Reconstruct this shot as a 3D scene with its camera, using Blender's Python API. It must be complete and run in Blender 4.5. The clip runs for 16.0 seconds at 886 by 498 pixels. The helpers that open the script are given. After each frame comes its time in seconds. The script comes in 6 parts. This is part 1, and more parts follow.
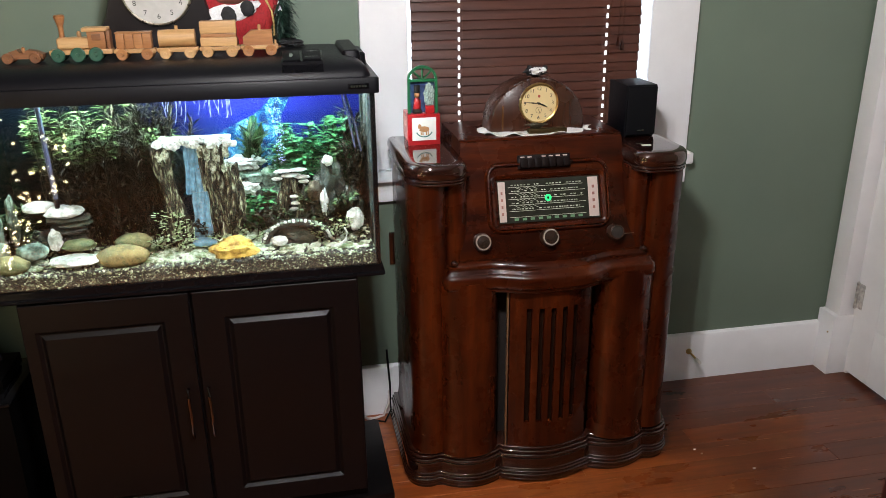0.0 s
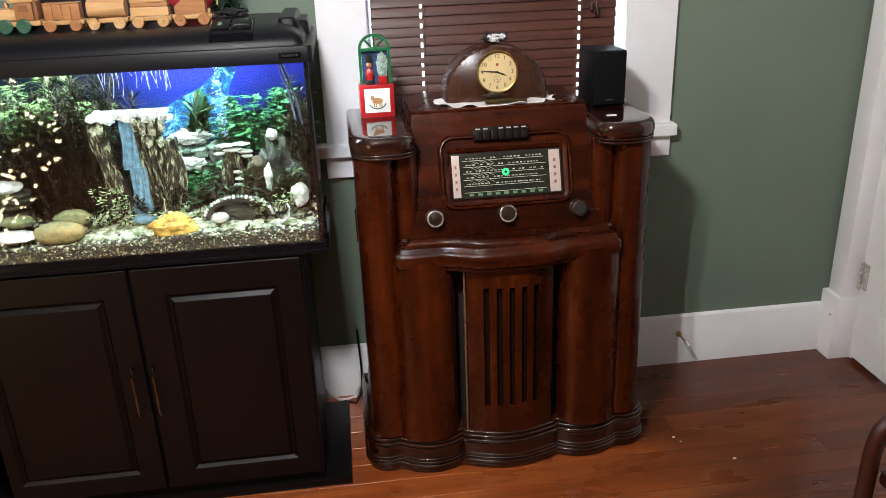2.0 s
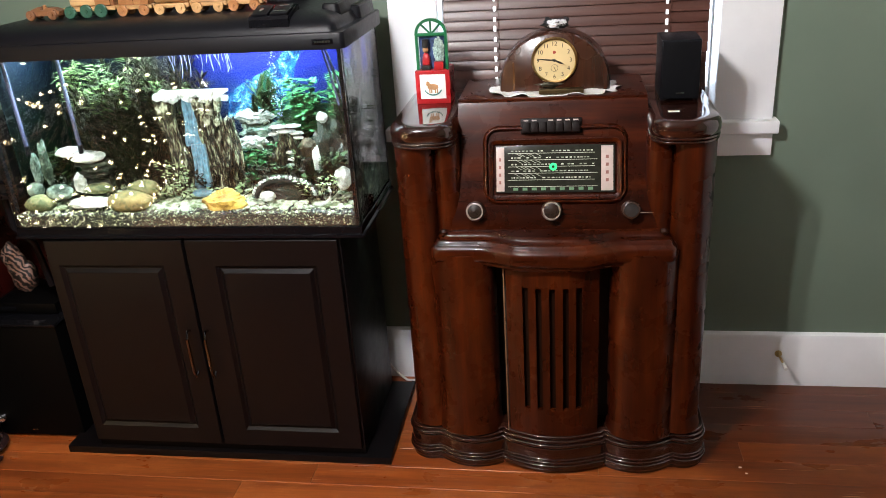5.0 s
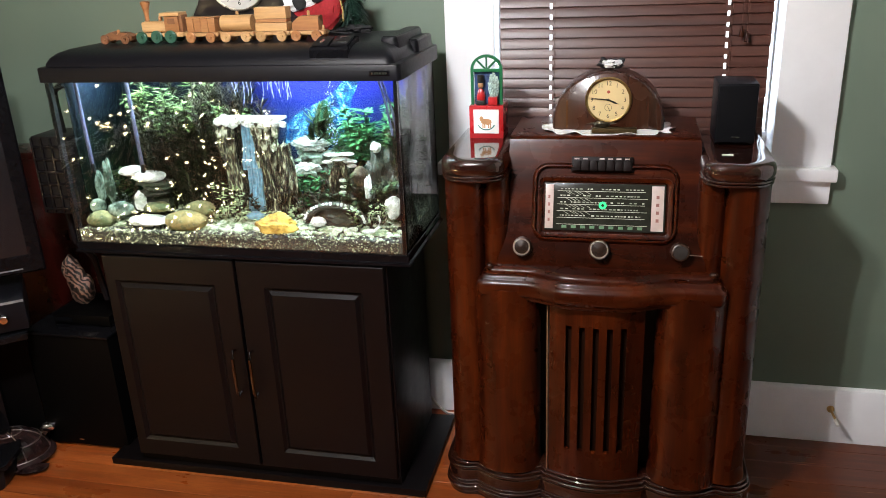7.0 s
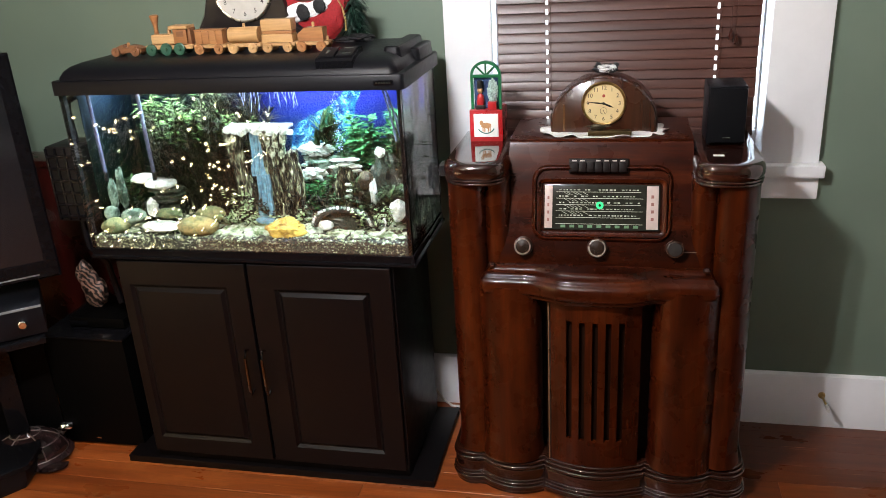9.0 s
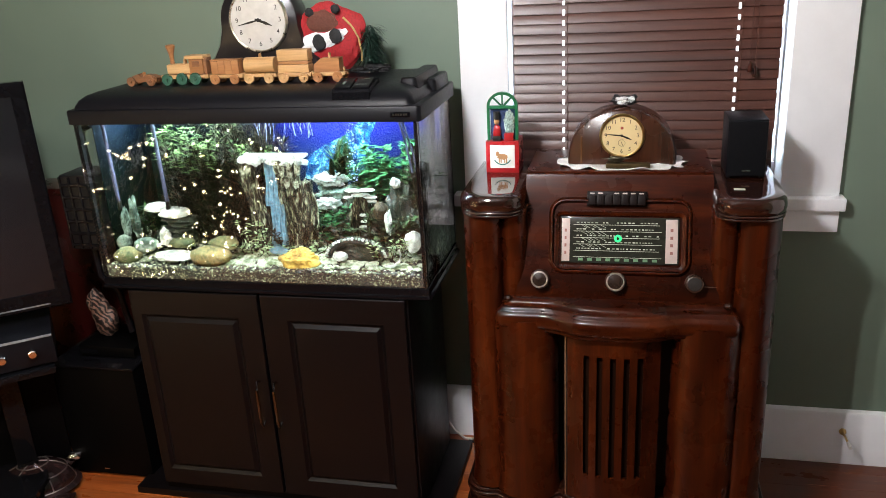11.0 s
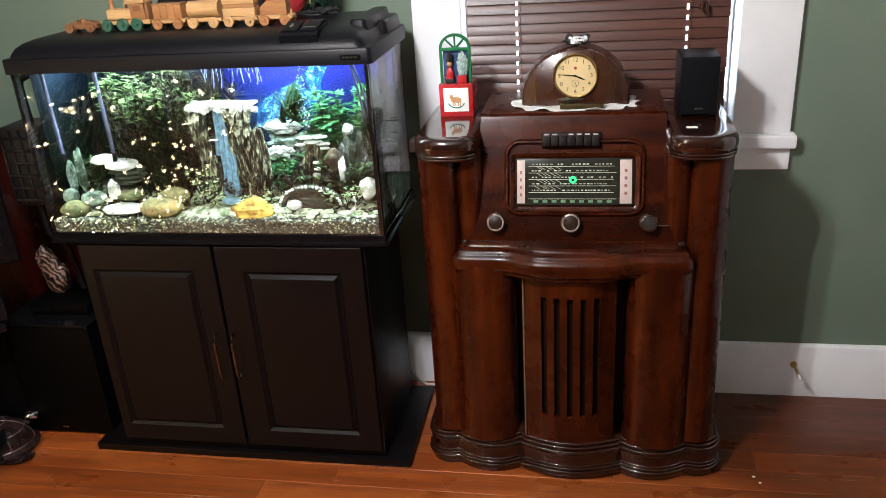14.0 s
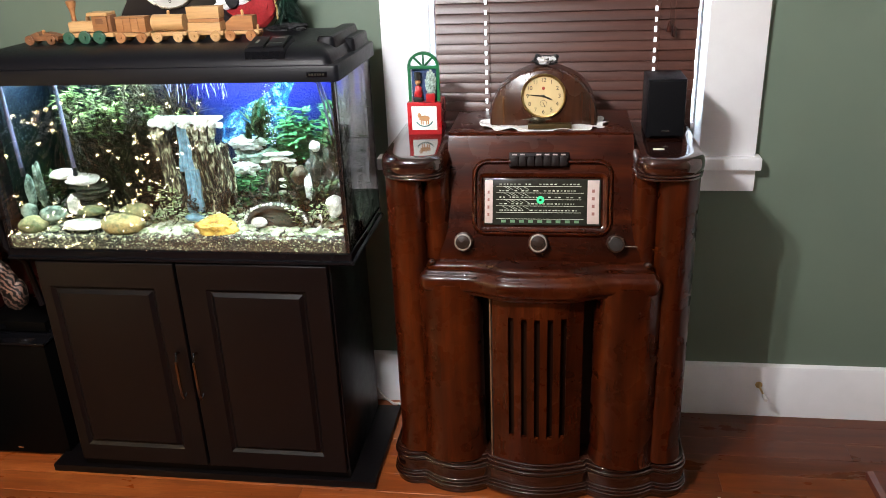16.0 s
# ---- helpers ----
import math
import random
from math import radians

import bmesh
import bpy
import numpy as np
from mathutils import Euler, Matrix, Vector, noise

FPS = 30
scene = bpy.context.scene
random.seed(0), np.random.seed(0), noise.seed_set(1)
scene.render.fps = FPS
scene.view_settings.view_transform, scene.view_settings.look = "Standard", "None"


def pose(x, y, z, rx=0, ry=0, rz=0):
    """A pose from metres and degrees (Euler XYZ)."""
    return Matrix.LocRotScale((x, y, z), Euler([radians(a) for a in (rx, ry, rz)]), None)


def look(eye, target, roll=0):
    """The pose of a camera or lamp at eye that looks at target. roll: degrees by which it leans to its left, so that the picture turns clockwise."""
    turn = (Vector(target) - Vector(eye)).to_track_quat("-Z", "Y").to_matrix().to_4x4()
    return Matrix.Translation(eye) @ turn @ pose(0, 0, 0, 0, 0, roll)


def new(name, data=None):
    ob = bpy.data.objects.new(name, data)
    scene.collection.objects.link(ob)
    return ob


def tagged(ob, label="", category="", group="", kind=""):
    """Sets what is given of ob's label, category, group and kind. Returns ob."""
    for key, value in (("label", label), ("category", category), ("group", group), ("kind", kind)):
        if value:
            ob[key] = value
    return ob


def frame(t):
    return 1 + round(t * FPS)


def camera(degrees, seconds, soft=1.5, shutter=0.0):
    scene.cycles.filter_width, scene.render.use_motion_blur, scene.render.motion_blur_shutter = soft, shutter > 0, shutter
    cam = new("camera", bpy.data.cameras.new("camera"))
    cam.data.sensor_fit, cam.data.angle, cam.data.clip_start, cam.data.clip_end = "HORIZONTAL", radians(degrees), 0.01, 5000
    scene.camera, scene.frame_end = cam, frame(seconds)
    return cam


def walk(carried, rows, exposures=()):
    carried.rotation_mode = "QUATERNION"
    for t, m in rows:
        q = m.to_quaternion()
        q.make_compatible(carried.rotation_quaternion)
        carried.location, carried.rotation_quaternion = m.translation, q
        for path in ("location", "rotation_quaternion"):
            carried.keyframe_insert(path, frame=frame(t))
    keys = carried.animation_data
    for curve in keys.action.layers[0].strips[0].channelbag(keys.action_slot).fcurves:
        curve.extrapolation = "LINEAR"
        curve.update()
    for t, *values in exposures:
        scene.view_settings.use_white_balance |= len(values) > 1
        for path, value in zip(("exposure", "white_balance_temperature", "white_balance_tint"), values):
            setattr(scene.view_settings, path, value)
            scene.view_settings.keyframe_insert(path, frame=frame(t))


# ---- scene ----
cam = camera(57.5, 16.0, 0.8)
PATH = [
    (0, (0.038, -0.103, 1.507), (0.396, 1.736, 0.807), -0.6),
    (0.5, (0.135, -0.099, 1.5), (0.413, 1.751, 0.791), -1.3),
    (1, (0.199, -0.086, 1.501), (0.385, 1.761, 0.758), -1.5),
    (1.5, (0.256, -0.069, 1.487), (0.478, 1.757, 0.703), -1.3),
    (2, (0.323, -0.062, 1.466), (0.541, 1.78, 0.718), -2.1),
    (2.5, (0.54, -0.09, 1.479), (0.51, 1.744, 0.68), -0.9),
    (3, (0.611, -0.082, 1.487), (0.561, 1.751, 0.688), -2.6),
    (3.5, (0.621, 0.01, 1.474), (0.585, 1.856, 0.703), -1.0),
    (4, (0.643, 0.05, 1.467), (0.615, 1.884, 0.67), -1.8),
    (4.5, (0.707, 0.043, 1.482), (0.485, 1.867, 0.693), -3.8),
    (5, (0.768, 0.006, 1.48), (0.462, 1.817, 0.688), -3.9),
    (5.2, (0.81, 0.0, 1.481), (0.428, 1.803, 0.704), -4.1),
    (7.3, (0.775, -0.003, 1.472), (0.34, 1.827, 0.793), -2.4),
    (7.5, (0.771, -0.008, 1.481), (0.336, 1.828, 0.816), -2.7),
    (8, (0.772, -0.023, 1.489), (0.331, 1.811, 0.826), -3.1),
    (8.5, (0.779, -0.043, 1.517), (0.308, 1.756, 0.779), -4.8),
    (9, (0.78, -0.07, 1.53), (0.357, 1.745, 0.803), -3.4),
    (9.5, (0.778, -0.077, 1.528), (0.352, 1.757, 0.853), -3.3),
    (9.7, (0.771, -0.073, 1.536), (0.343, 1.762, 0.867), -3.3),
    (11.8, (0.746, -0.034, 1.549), (0.302, 1.788, 0.851), -3.2),
    (12, (0.744, -0.035, 1.547), (0.305, 1.78, 0.83), -3.2),
    (12.5, (0.748, -0.038, 1.537), (0.317, 1.769, 0.795), -3.7),
    (13, (0.748, -0.03, 1.533), (0.373, 1.768, 0.741), -3.3),
    (13.5, (0.763, -0.032, 1.529), (0.411, 1.771, 0.74), -3.5),
    (14, (0.767, -0.035, 1.523), (0.418, 1.77, 0.735), -3.7),
    (14.5, (0.761, -0.035, 1.519), (0.434, 1.777, 0.738), -3.5),
    (15, (0.765, -0.016, 1.531), (0.465, 1.791, 0.729), -3.9),
    (15.5, (0.781, -0.015, 1.517), (0.445, 1.811, 0.774), -3.1),
    (16, (0.776, -0.011, 1.529), (0.496, 1.817, 0.769), -2.4),
]
EXPOSURES = [(0, -0.55), (0.5, -0.58), (1.5, -0.48), (2.5, -0.20), (3.0, -0.14), (4.0, -0.22), (5.0, -0.15), (7.5, -0.25), (8.5, -0.23), (9.0, -0.30), (9.5, -0.21), (12.0, -0.43), (13.0, -0.46), (14.0, -0.23), (15.0, -0.14), (16.0, -0.13)]
walk(cam, [(t, look(eye, target, roll)) for t, eye, target, roll in PATH], EXPOSURES)

# ---- light ----
world = bpy.data.worlds.new("world")
scene.world = world
world.use_nodes = True
_bg = world.node_tree.nodes["Background"]
_sky = world.node_tree.nodes.new("ShaderNodeTexSky")
_sky.sky_type, _sky.sun_disc = "NISHITA", False
_sky.sun_elevation, _sky.sun_rotation = radians(20), radians(200)
world.node_tree.links.new(_sky.outputs[0], _bg.inputs[0])
_bg.inputs[1].default_value = 0.12


def lamp(name, kind, place, power, color, size=0.1, target=None, size_y=None):
    data = bpy.data.lights.new(name, kind)
    data.energy, data.color = power, color
    if kind == "POINT":
        data.shadow_soft_size = size
    if kind == "AREA":
        data.size = size
        if size_y:
            data.shape, data.size_y = "RECTANGLE", size_y
    ob = new(name, data)
    ob.matrix_world = look(place, target) if target else Matrix.Translation(place)
    return ob


# four bulbs of the hanging lamp
BULBS = [(0.04, 0.71, 2.03), (0.13, 0.64, 2.03), (0.20, 0.72, 2.03), (0.11, 0.79, 2.03)]
for b in BULBS:
    lamp("bulb_light", "POINT", b, 45.0, (1.0, 0.98, 1.0), 0.018)
# added fill lamp without a fixture, brightening the left wall and floor
lamp("left_fill_light", "POINT", (-1.0, -0.5, 2.2), 28.0, (1.0, 0.945, 0.89), 0.06)
# the tube under the tank's hood
lamp("tank_tube_light", "AREA", (-0.223, 1.995, 1.186), 52.0, (0.64, 0.90, 1.0), 0.90, (-0.223, 2.0, 0.6), 0.09)

# ---- materials ----


class Mat:
    """A node material with a principled shader and short ways to feed it."""

    def __init__(self, name, rough=0.5, metal=0.0, coat=0.0, spec=0.5):
        self.m = bpy.data.materials.new(name)
        self.m.use_nodes = True
        self.t = self.m.node_tree
        self.p = self.t.nodes["Principled BSDF"]
        self.p.inputs["Roughness"].default_value = rough
        self.p.inputs["Metallic"].default_value = metal
        self.p.inputs["Coat Weight"].default_value = coat
        self.p.inputs["Coat Roughness"].default_value = 0.045
        self.p.inputs["Specular IOR Level"].default_value = spec

    def node(self, kind, **values):
        n = self.t.nodes.new(kind)
        for k, v in values.items():
            n.inputs[k.replace("_", " ")].default_value = v
        return n

    def link(self, a, b):
        self.t.links.new(a, b)

    def coords(self, scale=(1, 1, 1), source="Object", island=False):
        c = self.t.nodes.new("ShaderNodeTexCoord")
        mp = self.t.nodes.new("ShaderNodeMapping")
        mp.inputs["Scale"].default_value = scale
        self.link(c.outputs[source], mp.inputs["Vector"])
        info = self.t.nodes.new("ShaderNodeObjectInfo")
        add = self.t.nodes.new("ShaderNodeVectorMath")
        add.operation = "MULTIPLY_ADD"
        self.link(info.outputs["Random"], add.inputs[0])
        add.inputs[1].default_value = (37.0, 53.0, 71.0)
        self.link(mp.outputs[0], add.inputs[2])
        return add.outputs[0]

    def noise(self, vec, scale, detail=4.0, rough=0.55, distort=0.0):
        n = self.node("ShaderNodeTexNoise", Scale=scale, Detail=detail, Roughness=rough, Distortion=distort)
        self.link(vec, n.inputs["Vector"])
        return n.outputs[0]

    def ramp(self, fac, stops):
        r = self.t.nodes.new("ShaderNodeValToRGB")
        e = r.color_ramp.elements
        while len(e) < len(stops):
            e.new(0.5)
        for el, (pos, col) in zip(e, stops):
            el.position, el.color = pos, (*col, 1)
        self.link(fac, r.inputs[0])
        return r.outputs[0]

    def mix(self, fac, a, b, mode="MIX"):
        n = self.t.nodes.new("ShaderNodeMix")
        n.data_type, n.blend_type = "RGBA", mode
        if isinstance(fac, float):
            n.inputs[0].default_value = fac
        else:
            self.link(fac, n.inputs[0])
        for v, i in ((a, 6), (b, 7)):
            if isinstance(v, tuple):
                n.inputs[i].default_value = (*v, 1)
            else:
                self.link(v, n.inputs[i])
        return n.outputs[2]

    def color(self, v):
        if isinstance(v, tuple):
            self.p.inputs["Base Color"].default_value = (*v, 1)
        else:
            self.link(v, self.p.inputs["Base Color"])
        return self

    def bump(self, fac, strength=0.2, distance=0.002):
        b = self.node("ShaderNodeBump", Strength=strength, Distance=distance)
        self.link(fac, b.inputs["Height"])
        self.link(b.outputs[0], self.p.inputs["Normal"])
        return self

    def roughness(self, fac, lo, hi):
        r = self.node("ShaderNodeMapRange", To_Min=lo, To_Max=hi)
        self.link(fac, r.inputs["Value"])
        self.link(r.outputs[0], self.p.inputs["Roughness"])
        return self


def wood(name, dark, mid, light, stretch, rough=(0.25, 0.4), coat=0.0, grain=90.0, bump=0.08):
    """Wood whose grain runs along the axis that stretch shrinks."""
    m = Mat(name, coat=coat)
    v = m.coords(stretch)
    fine = m.noise(v, grain, 5, 0.65)
    broad = m.noise(v, grain * 0.11, 3, 0.5, 1.2)
    base = m.ramp(broad, [(0.28, dark), (0.5, mid), (0.74, light)])
    m.color(m.mix(m.ramp(fine, [(0.30, (0.42,) * 3), (0.62, (0.0,) * 3)]), base, tuple(c * 0.5 for c in dark)))
    m.roughness(m.noise(m.coords((1, 1, 1)), 9.0, 4), *rough)
    m.bump(fine, bump, 0.0006)
    return m.m


def paint(name, a, b, rough=(0.4, 0.6), scale=3.0, bump=0.06, fine=180.0):
    m = Mat(name)
    v = m.coords()
    m.color(m.ramp(m.noise(v, scale, 5, 0.6), [(0.3, a), (0.7, b)]))
    m.roughness(m.noise(v, scale * 4, 3), *rough)
    m.bump(m.noise(v, fine, 3), bump, 0.0008)
    return m.m


def plain(name, col, rough=0.5, metal=0.0, coat=0.0, vary=0.25, scale=40.0, bump=0.03, spec=0.5):
    m = Mat(name, rough, metal, coat, spec)
    v = m.coords()
    n = m.noise(v, scale, 4)
    m.color(m.ramp(n, [(0.25, tuple(c * (1 - vary) for c in col)), (0.75, tuple(min(1, c * (1 + vary)) for c in col))]))
    m.roughness(m.noise(v, scale * 0.4, 3), max(0.02, rough * 0.75), min(1, rough * 1.25))
    m.bump(n, bump, 0.0008)
    return m.m


def glow(name, col, strength):
    m = Mat(name)
    m.color((0.0, 0.0, 0.0))
    m.p.inputs["Emission Color"].default_value = (*col, 1)
    m.p.inputs["Emission Strength"].default_value = strength
    return m.m


def glass(name, col=(1, 1, 1), rough=0.0):
    m = Mat(name, rough)
    m.color(col)
    m.p.inputs["Transmission Weight"].default_value = 1.0
    m.p.inputs["IOR"].default_value = 1.33
    return m.m


M_WALL = paint("sage_wall_paint", (0.128, 0.172, 0.128), (0.150, 0.198, 0.148), (0.42, 0.6), 2.2, 0.10, 120)
M_WHITE = paint("white_gloss_paint", (0.78, 0.78, 0.79), (0.86, 0.86, 0.87), (0.28, 0.42), 5.0, 0.06, 60)
M_CEIL = paint("ceiling_paint", (0.20, 0.19, 0.18), (0.24, 0.23, 0.22), (0.7, 0.85))
def floor_wood():
    """Old varnished fir, worn pale in patches, with fine scratches along the boards."""
    m = Mat("fir_floor", coat=0.12)
    v = m.coords((0.06, 1, 1))
    base = m.ramp(m.noise(v, 15.0, 3, 0.5, 1.2), [(0.28, (0.190, 0.038, 0.0080)), (0.5, (0.320, 0.074, 0.0145)), (0.74, (0.425, 0.110, 0.024))])
    fine = m.noise(v, 130.0, 5, 0.65)
    base = m.mix(m.ramp(fine, [(0.30, (0.40,) * 3), (0.60, (0.0,) * 3)]), base, (0.110, 0.022, 0.005))
    flat = m.coords((0.5, 1, 1))
    worn = m.ramp(m.noise(flat, 7.0, 6, 0.7), [(0.52, (0.0,) * 3), (0.72, (0.55,) * 3)])
    base = m.mix(worn, base, (0.55, 0.175, 0.045))
    # colour darkens towards the door and the far wall, full orange elsewhere
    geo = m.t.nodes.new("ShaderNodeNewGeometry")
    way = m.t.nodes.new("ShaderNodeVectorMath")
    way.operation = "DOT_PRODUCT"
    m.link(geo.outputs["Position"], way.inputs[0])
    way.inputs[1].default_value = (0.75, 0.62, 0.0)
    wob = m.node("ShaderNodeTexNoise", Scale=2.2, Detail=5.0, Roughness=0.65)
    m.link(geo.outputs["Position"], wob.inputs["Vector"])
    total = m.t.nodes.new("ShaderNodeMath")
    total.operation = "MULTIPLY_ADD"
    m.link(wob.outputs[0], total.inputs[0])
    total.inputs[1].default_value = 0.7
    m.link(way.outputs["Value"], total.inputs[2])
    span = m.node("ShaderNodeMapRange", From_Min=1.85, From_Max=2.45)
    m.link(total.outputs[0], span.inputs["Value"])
    corner_tone = m.ramp(span.outputs[0], [(0.0, (1.0, 1.0, 1.0)), (1.0, (0.36, 0.32, 0.30))])
    base = m.mix(1.0, base, corner_tone, "MULTIPLY")
    info = m.t.nodes.new("ShaderNodeObjectInfo")
    plank = m.ramp(info.outputs["Random"], [(0.0, (0.72, 0.72, 0.72)), (0.8, (1.0, 1.0, 1.0)), (1.0, (1.45, 1.55, 1.6))])
    base = m.mix(1.0, base, plank, "MULTIPLY")
    scratch = m.ramp(m.noise(m.coords((0.30, 11, 1)), 20.0, 2, 0.5), [(0.70, (0.0,) * 3), (0.75, (0.75,) * 3)])
    m.color(m.mix(scratch, base, (0.46, 0.22, 0.11)))
    m.roughness(m.noise(flat, 9.0, 5), 0.16, 0.46)
    m.bump(fine, 0.10, 0.0006)
    return m.m


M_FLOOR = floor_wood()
M_GAP = plain("floor_gap_dirt", (0.012, 0.006, 0.004), 0.9)
def walnut(name, along, gloss, tone=1.0):
    """Old lacquered walnut: figured veneer with dark pores, amber flame and a worn gloss."""
    m = Mat(name, coat=gloss)
    m.p.inputs["Coat Roughness"].default_value = 0.07
    v = m.coords(along)
    flame = m.ramp(m.noise(v, 20.0, 4, 0.6, 0.5), [(0.24, (0.013 * tone, 0.0018 * tone, 0.0005 * tone)), (0.50, (0.044 * tone, 0.0066 * tone, 0.0013 * tone)), (0.78, (0.106 * tone, 0.0190 * tone, 0.0030 * tone))])
    pores = m.ramp(m.noise(v, 150.0, 4, 0.65), [(0.33, (0.38,) * 3), (0.58, (0.0,) * 3)])
    base = m.mix(pores, flame, (0.008, 0.0018, 0.0008))
    cloud = m.ramp(m.noise(m.coords((1, 1, 0.7)), 6.5, 5, 0.65, 0.5), [(0.30, (0.62, 0.58, 0.56)), (0.70, (1.15, 1.15, 1.12))])
    m.color(m.mix(1.0, base, cloud, "MULTIPLY"))
    m.p.inputs["Specular IOR Level"].default_value = 0.20
    m.roughness(m.noise(m.coords((1, 1, 1)), 14.0, 4), 0.20, 0.36)
    m.bump(m.noise(v, 60.0, 3), 0.03, 0.0006)
    return m.m


M_RADIO = walnut("walnut_lacquer", (1, 1, 0.10), 0.30)
M_RADIO_H = walnut("walnut_lacquer_across", (0.10, 1, 1), 0.26, 0.82)
M_RADIO_DARK = wood("dark_mahogany_moulding", (0.012, 0.0035, 0.0022), (0.022, 0.006, 0.0034), (0.036, 0.010, 0.005), (0.06, 1, 1), (0.07, 0.14), 0.5, 90, 0.02)
M_BLACKWOOD = plain("black_stained_wood", (0.0026, 0.0019, 0.0024), 0.42, vary=0.2, scale=60, bump=0.05, spec=0.21)
M_BLACKPLASTIC = plain("black_textured_plastic", (0.0036, 0.0036, 0.0052), 0.42, vary=0.2, scale=300, bump=0.10, spec=0.17)
M_GLOSSBLACK = plain("gloss_black_plastic", (0.004, 0.004, 0.005), 0.12, vary=0.1, spec=0.16, bump=0.0)
M_DARK = plain("dull_near_black", (0.010, 0.006, 0.004), 0.9, vary=0.4, scale=500, bump=0.3)
M_GLASS = glass("tank_glass")
M_GLASS.node_tree.nodes["Principled BSDF"].inputs["IOR"].default_value = 1.12
M_FRONT = glass("tank_front_glass")
_gp = M_FRONT.node_tree.nodes["Principled BSDF"]
_gp.inputs["Coat Weight"].default_value, _gp.inputs["Coat Roughness"].default_value = 0.8, 0.035
M_CHROME = plain("chrome", (0.72, 0.72, 0.74), 0.14, 1.0, vary=0.05)
M_BRASS = plain("aged_brass", (0.45, 0.30, 0.11), 0.3, 1.0)
M_BLIND = wood("stained_blind_slat", (0.050, 0.0155, 0.0095), (0.078, 0.0245, 0.0150), (0.104, 0.034, 0.0205), (0.05, 1, 1), (0.30, 0.46), 0.0, 140, 0.06)

# ---- mesh helpers ----


def thing(name, x=0, y=0, z=0, label="", category="", group="", kind="", rz=0.0):
    ob = new(name)
    ob.matrix_world = pose(x, y, z, 0, 0, rz)
    return tagged(ob, label, category, group, kind)


def mesh_of(name, bm, mat, smooth=35.0):
    bmesh.ops.recalc_face_normals(bm, faces=bm.faces)
    me = bpy.data.meshes.new(name)
    bm.to_mesh(me)
    bm.free()
    if mat:
        me.materials.append(mat)
    if smooth:
        me.shade_smooth()
        me.set_sharp_from_angle(angle=radians(smooth))
    return me


def part(name, bm, mat, parent=None, label="", at=None, smooth=35.0, kind=""):
    ob = new(name, mesh_of(name, bm, mat, smooth))
    ob.parent = parent
    if at is not None:
        ob.matrix_basis = at
    return tagged(ob, label, kind=kind)


def box(x0, x1, y0, y1, z0, z1, bevel=0.003, segs=2, bm=None):
    one = bmesh.new()
    bmesh.ops.create_cube(one, size=1.0)
    for v in one.verts:
        v.co = Vector((x0 + (v.co.x + 0.5) * (x1 - x0), y0 + (v.co.y + 0.5) * (y1 - y0), z0 + (v.co.z + 0.5) * (z1 - z0)))
    if bevel:
        bmesh.ops.bevel(one, geom=one.edges[:], offset=bevel, segments=segs, affect="EDGES", profile=0.6)
    return joined(bm, one)


def joined(bm, one):
    if bm is None:
        return one
    me = bpy.data.meshes.new("tmp")
    one.to_mesh(me)
    one.free()
    bm.from_mesh(me)
    bpy.data.meshes.remove(me)
    return bm


def rings(stack, bm=None, closed=True, caps=True):
    """A skin over rings of equal length."""
    bm = bm or bmesh.new()
    rows = [[bm.verts.new(p) for p in r] for r in stack]
    n = len(rows[0])
    for a, b in zip(rows, rows[1:]):
        for i in range(n if closed else n - 1):
            j = (i + 1) % n
            bm.faces.new((a[i], a[j], b[j], b[i]))
    if caps:
        bm.faces.new(rows[0][::-1])
        bm.faces.new(rows[-1])
    return bm


def grown(outline, d):
    """A closed counterclockwise outline, moved outwards by d."""
    out = []
    n = len(outline)
    for i in range(n):
        a, b, c = Vector(outline[i - 1]), Vector(outline[i]), Vector(outline[(i + 1) % n])
        e, f = (b - a).normalized(), (c - b).normalized()
        m = Vector((e.y + f.y, -e.x - f.x))
        k = max(0.35, m.length_squared / 4) if m.length > 1e-6 else 1
        m = m.normalized() if m.length > 1e-6 else Vector((e.y, -e.x))
        out.append(b + m * d / math.sqrt(k))
    return out


def moulded(outline, profile, bm=None):
    """An outline raised through (outward offset, height) pairs."""
    return rings([[(p.x, p.y, z) for p in grown(outline, d)] for d, z in profile], bm)


def rounded_rect(x0, x1, y0, y1, r, n=6):
    pts = []
    for cx, cy, a in ((x1 - r, y1 - r, 0), (x0 + r, y1 - r, 90), (x0 + r, y0 + r, 180), (x1 - r, y0 + r, 270)):
        for i in range(n + 1):
            t = radians(a + 90 * i / n)
            pts.append((cx + r * math.cos(t), cy + r * math.sin(t)))
    return pts


def lathe(profile, segs=24, m=None, bm=None):
    """Turned round z through (radius, height) pairs."""
    one = rings([[(r * math.cos(2 * math.pi * i / segs), r * math.sin(2 * math.pi * i / segs), z) for i in range(segs)] for r, z in profile])
    if m is not None:
        bmesh.ops.transform(one, matrix=m, verts=one.verts)
    return joined(bm, one)


def tube(points, r, segs=8, bm=None, ends=None):
    pts = [Vector(p) for p in points]
    stack = []
    up = Vector((0.123, 0.321, 0.94)).normalized()
    for i, p in enumerate(pts):
        d = (pts[min(i + 1, len(pts) - 1)] - pts[max(i - 1, 0)]).normalized()
        a = d.cross(up).normalized()
        b = d.cross(a)
        k = r(i / (len(pts) - 1)) if callable(r) else r
        stack.append([p + (a * math.cos(2 * math.pi * s / segs) + b * math.sin(2 * math.pi * s / segs)) * k for s in range(segs)])
    return rings(stack, bm)


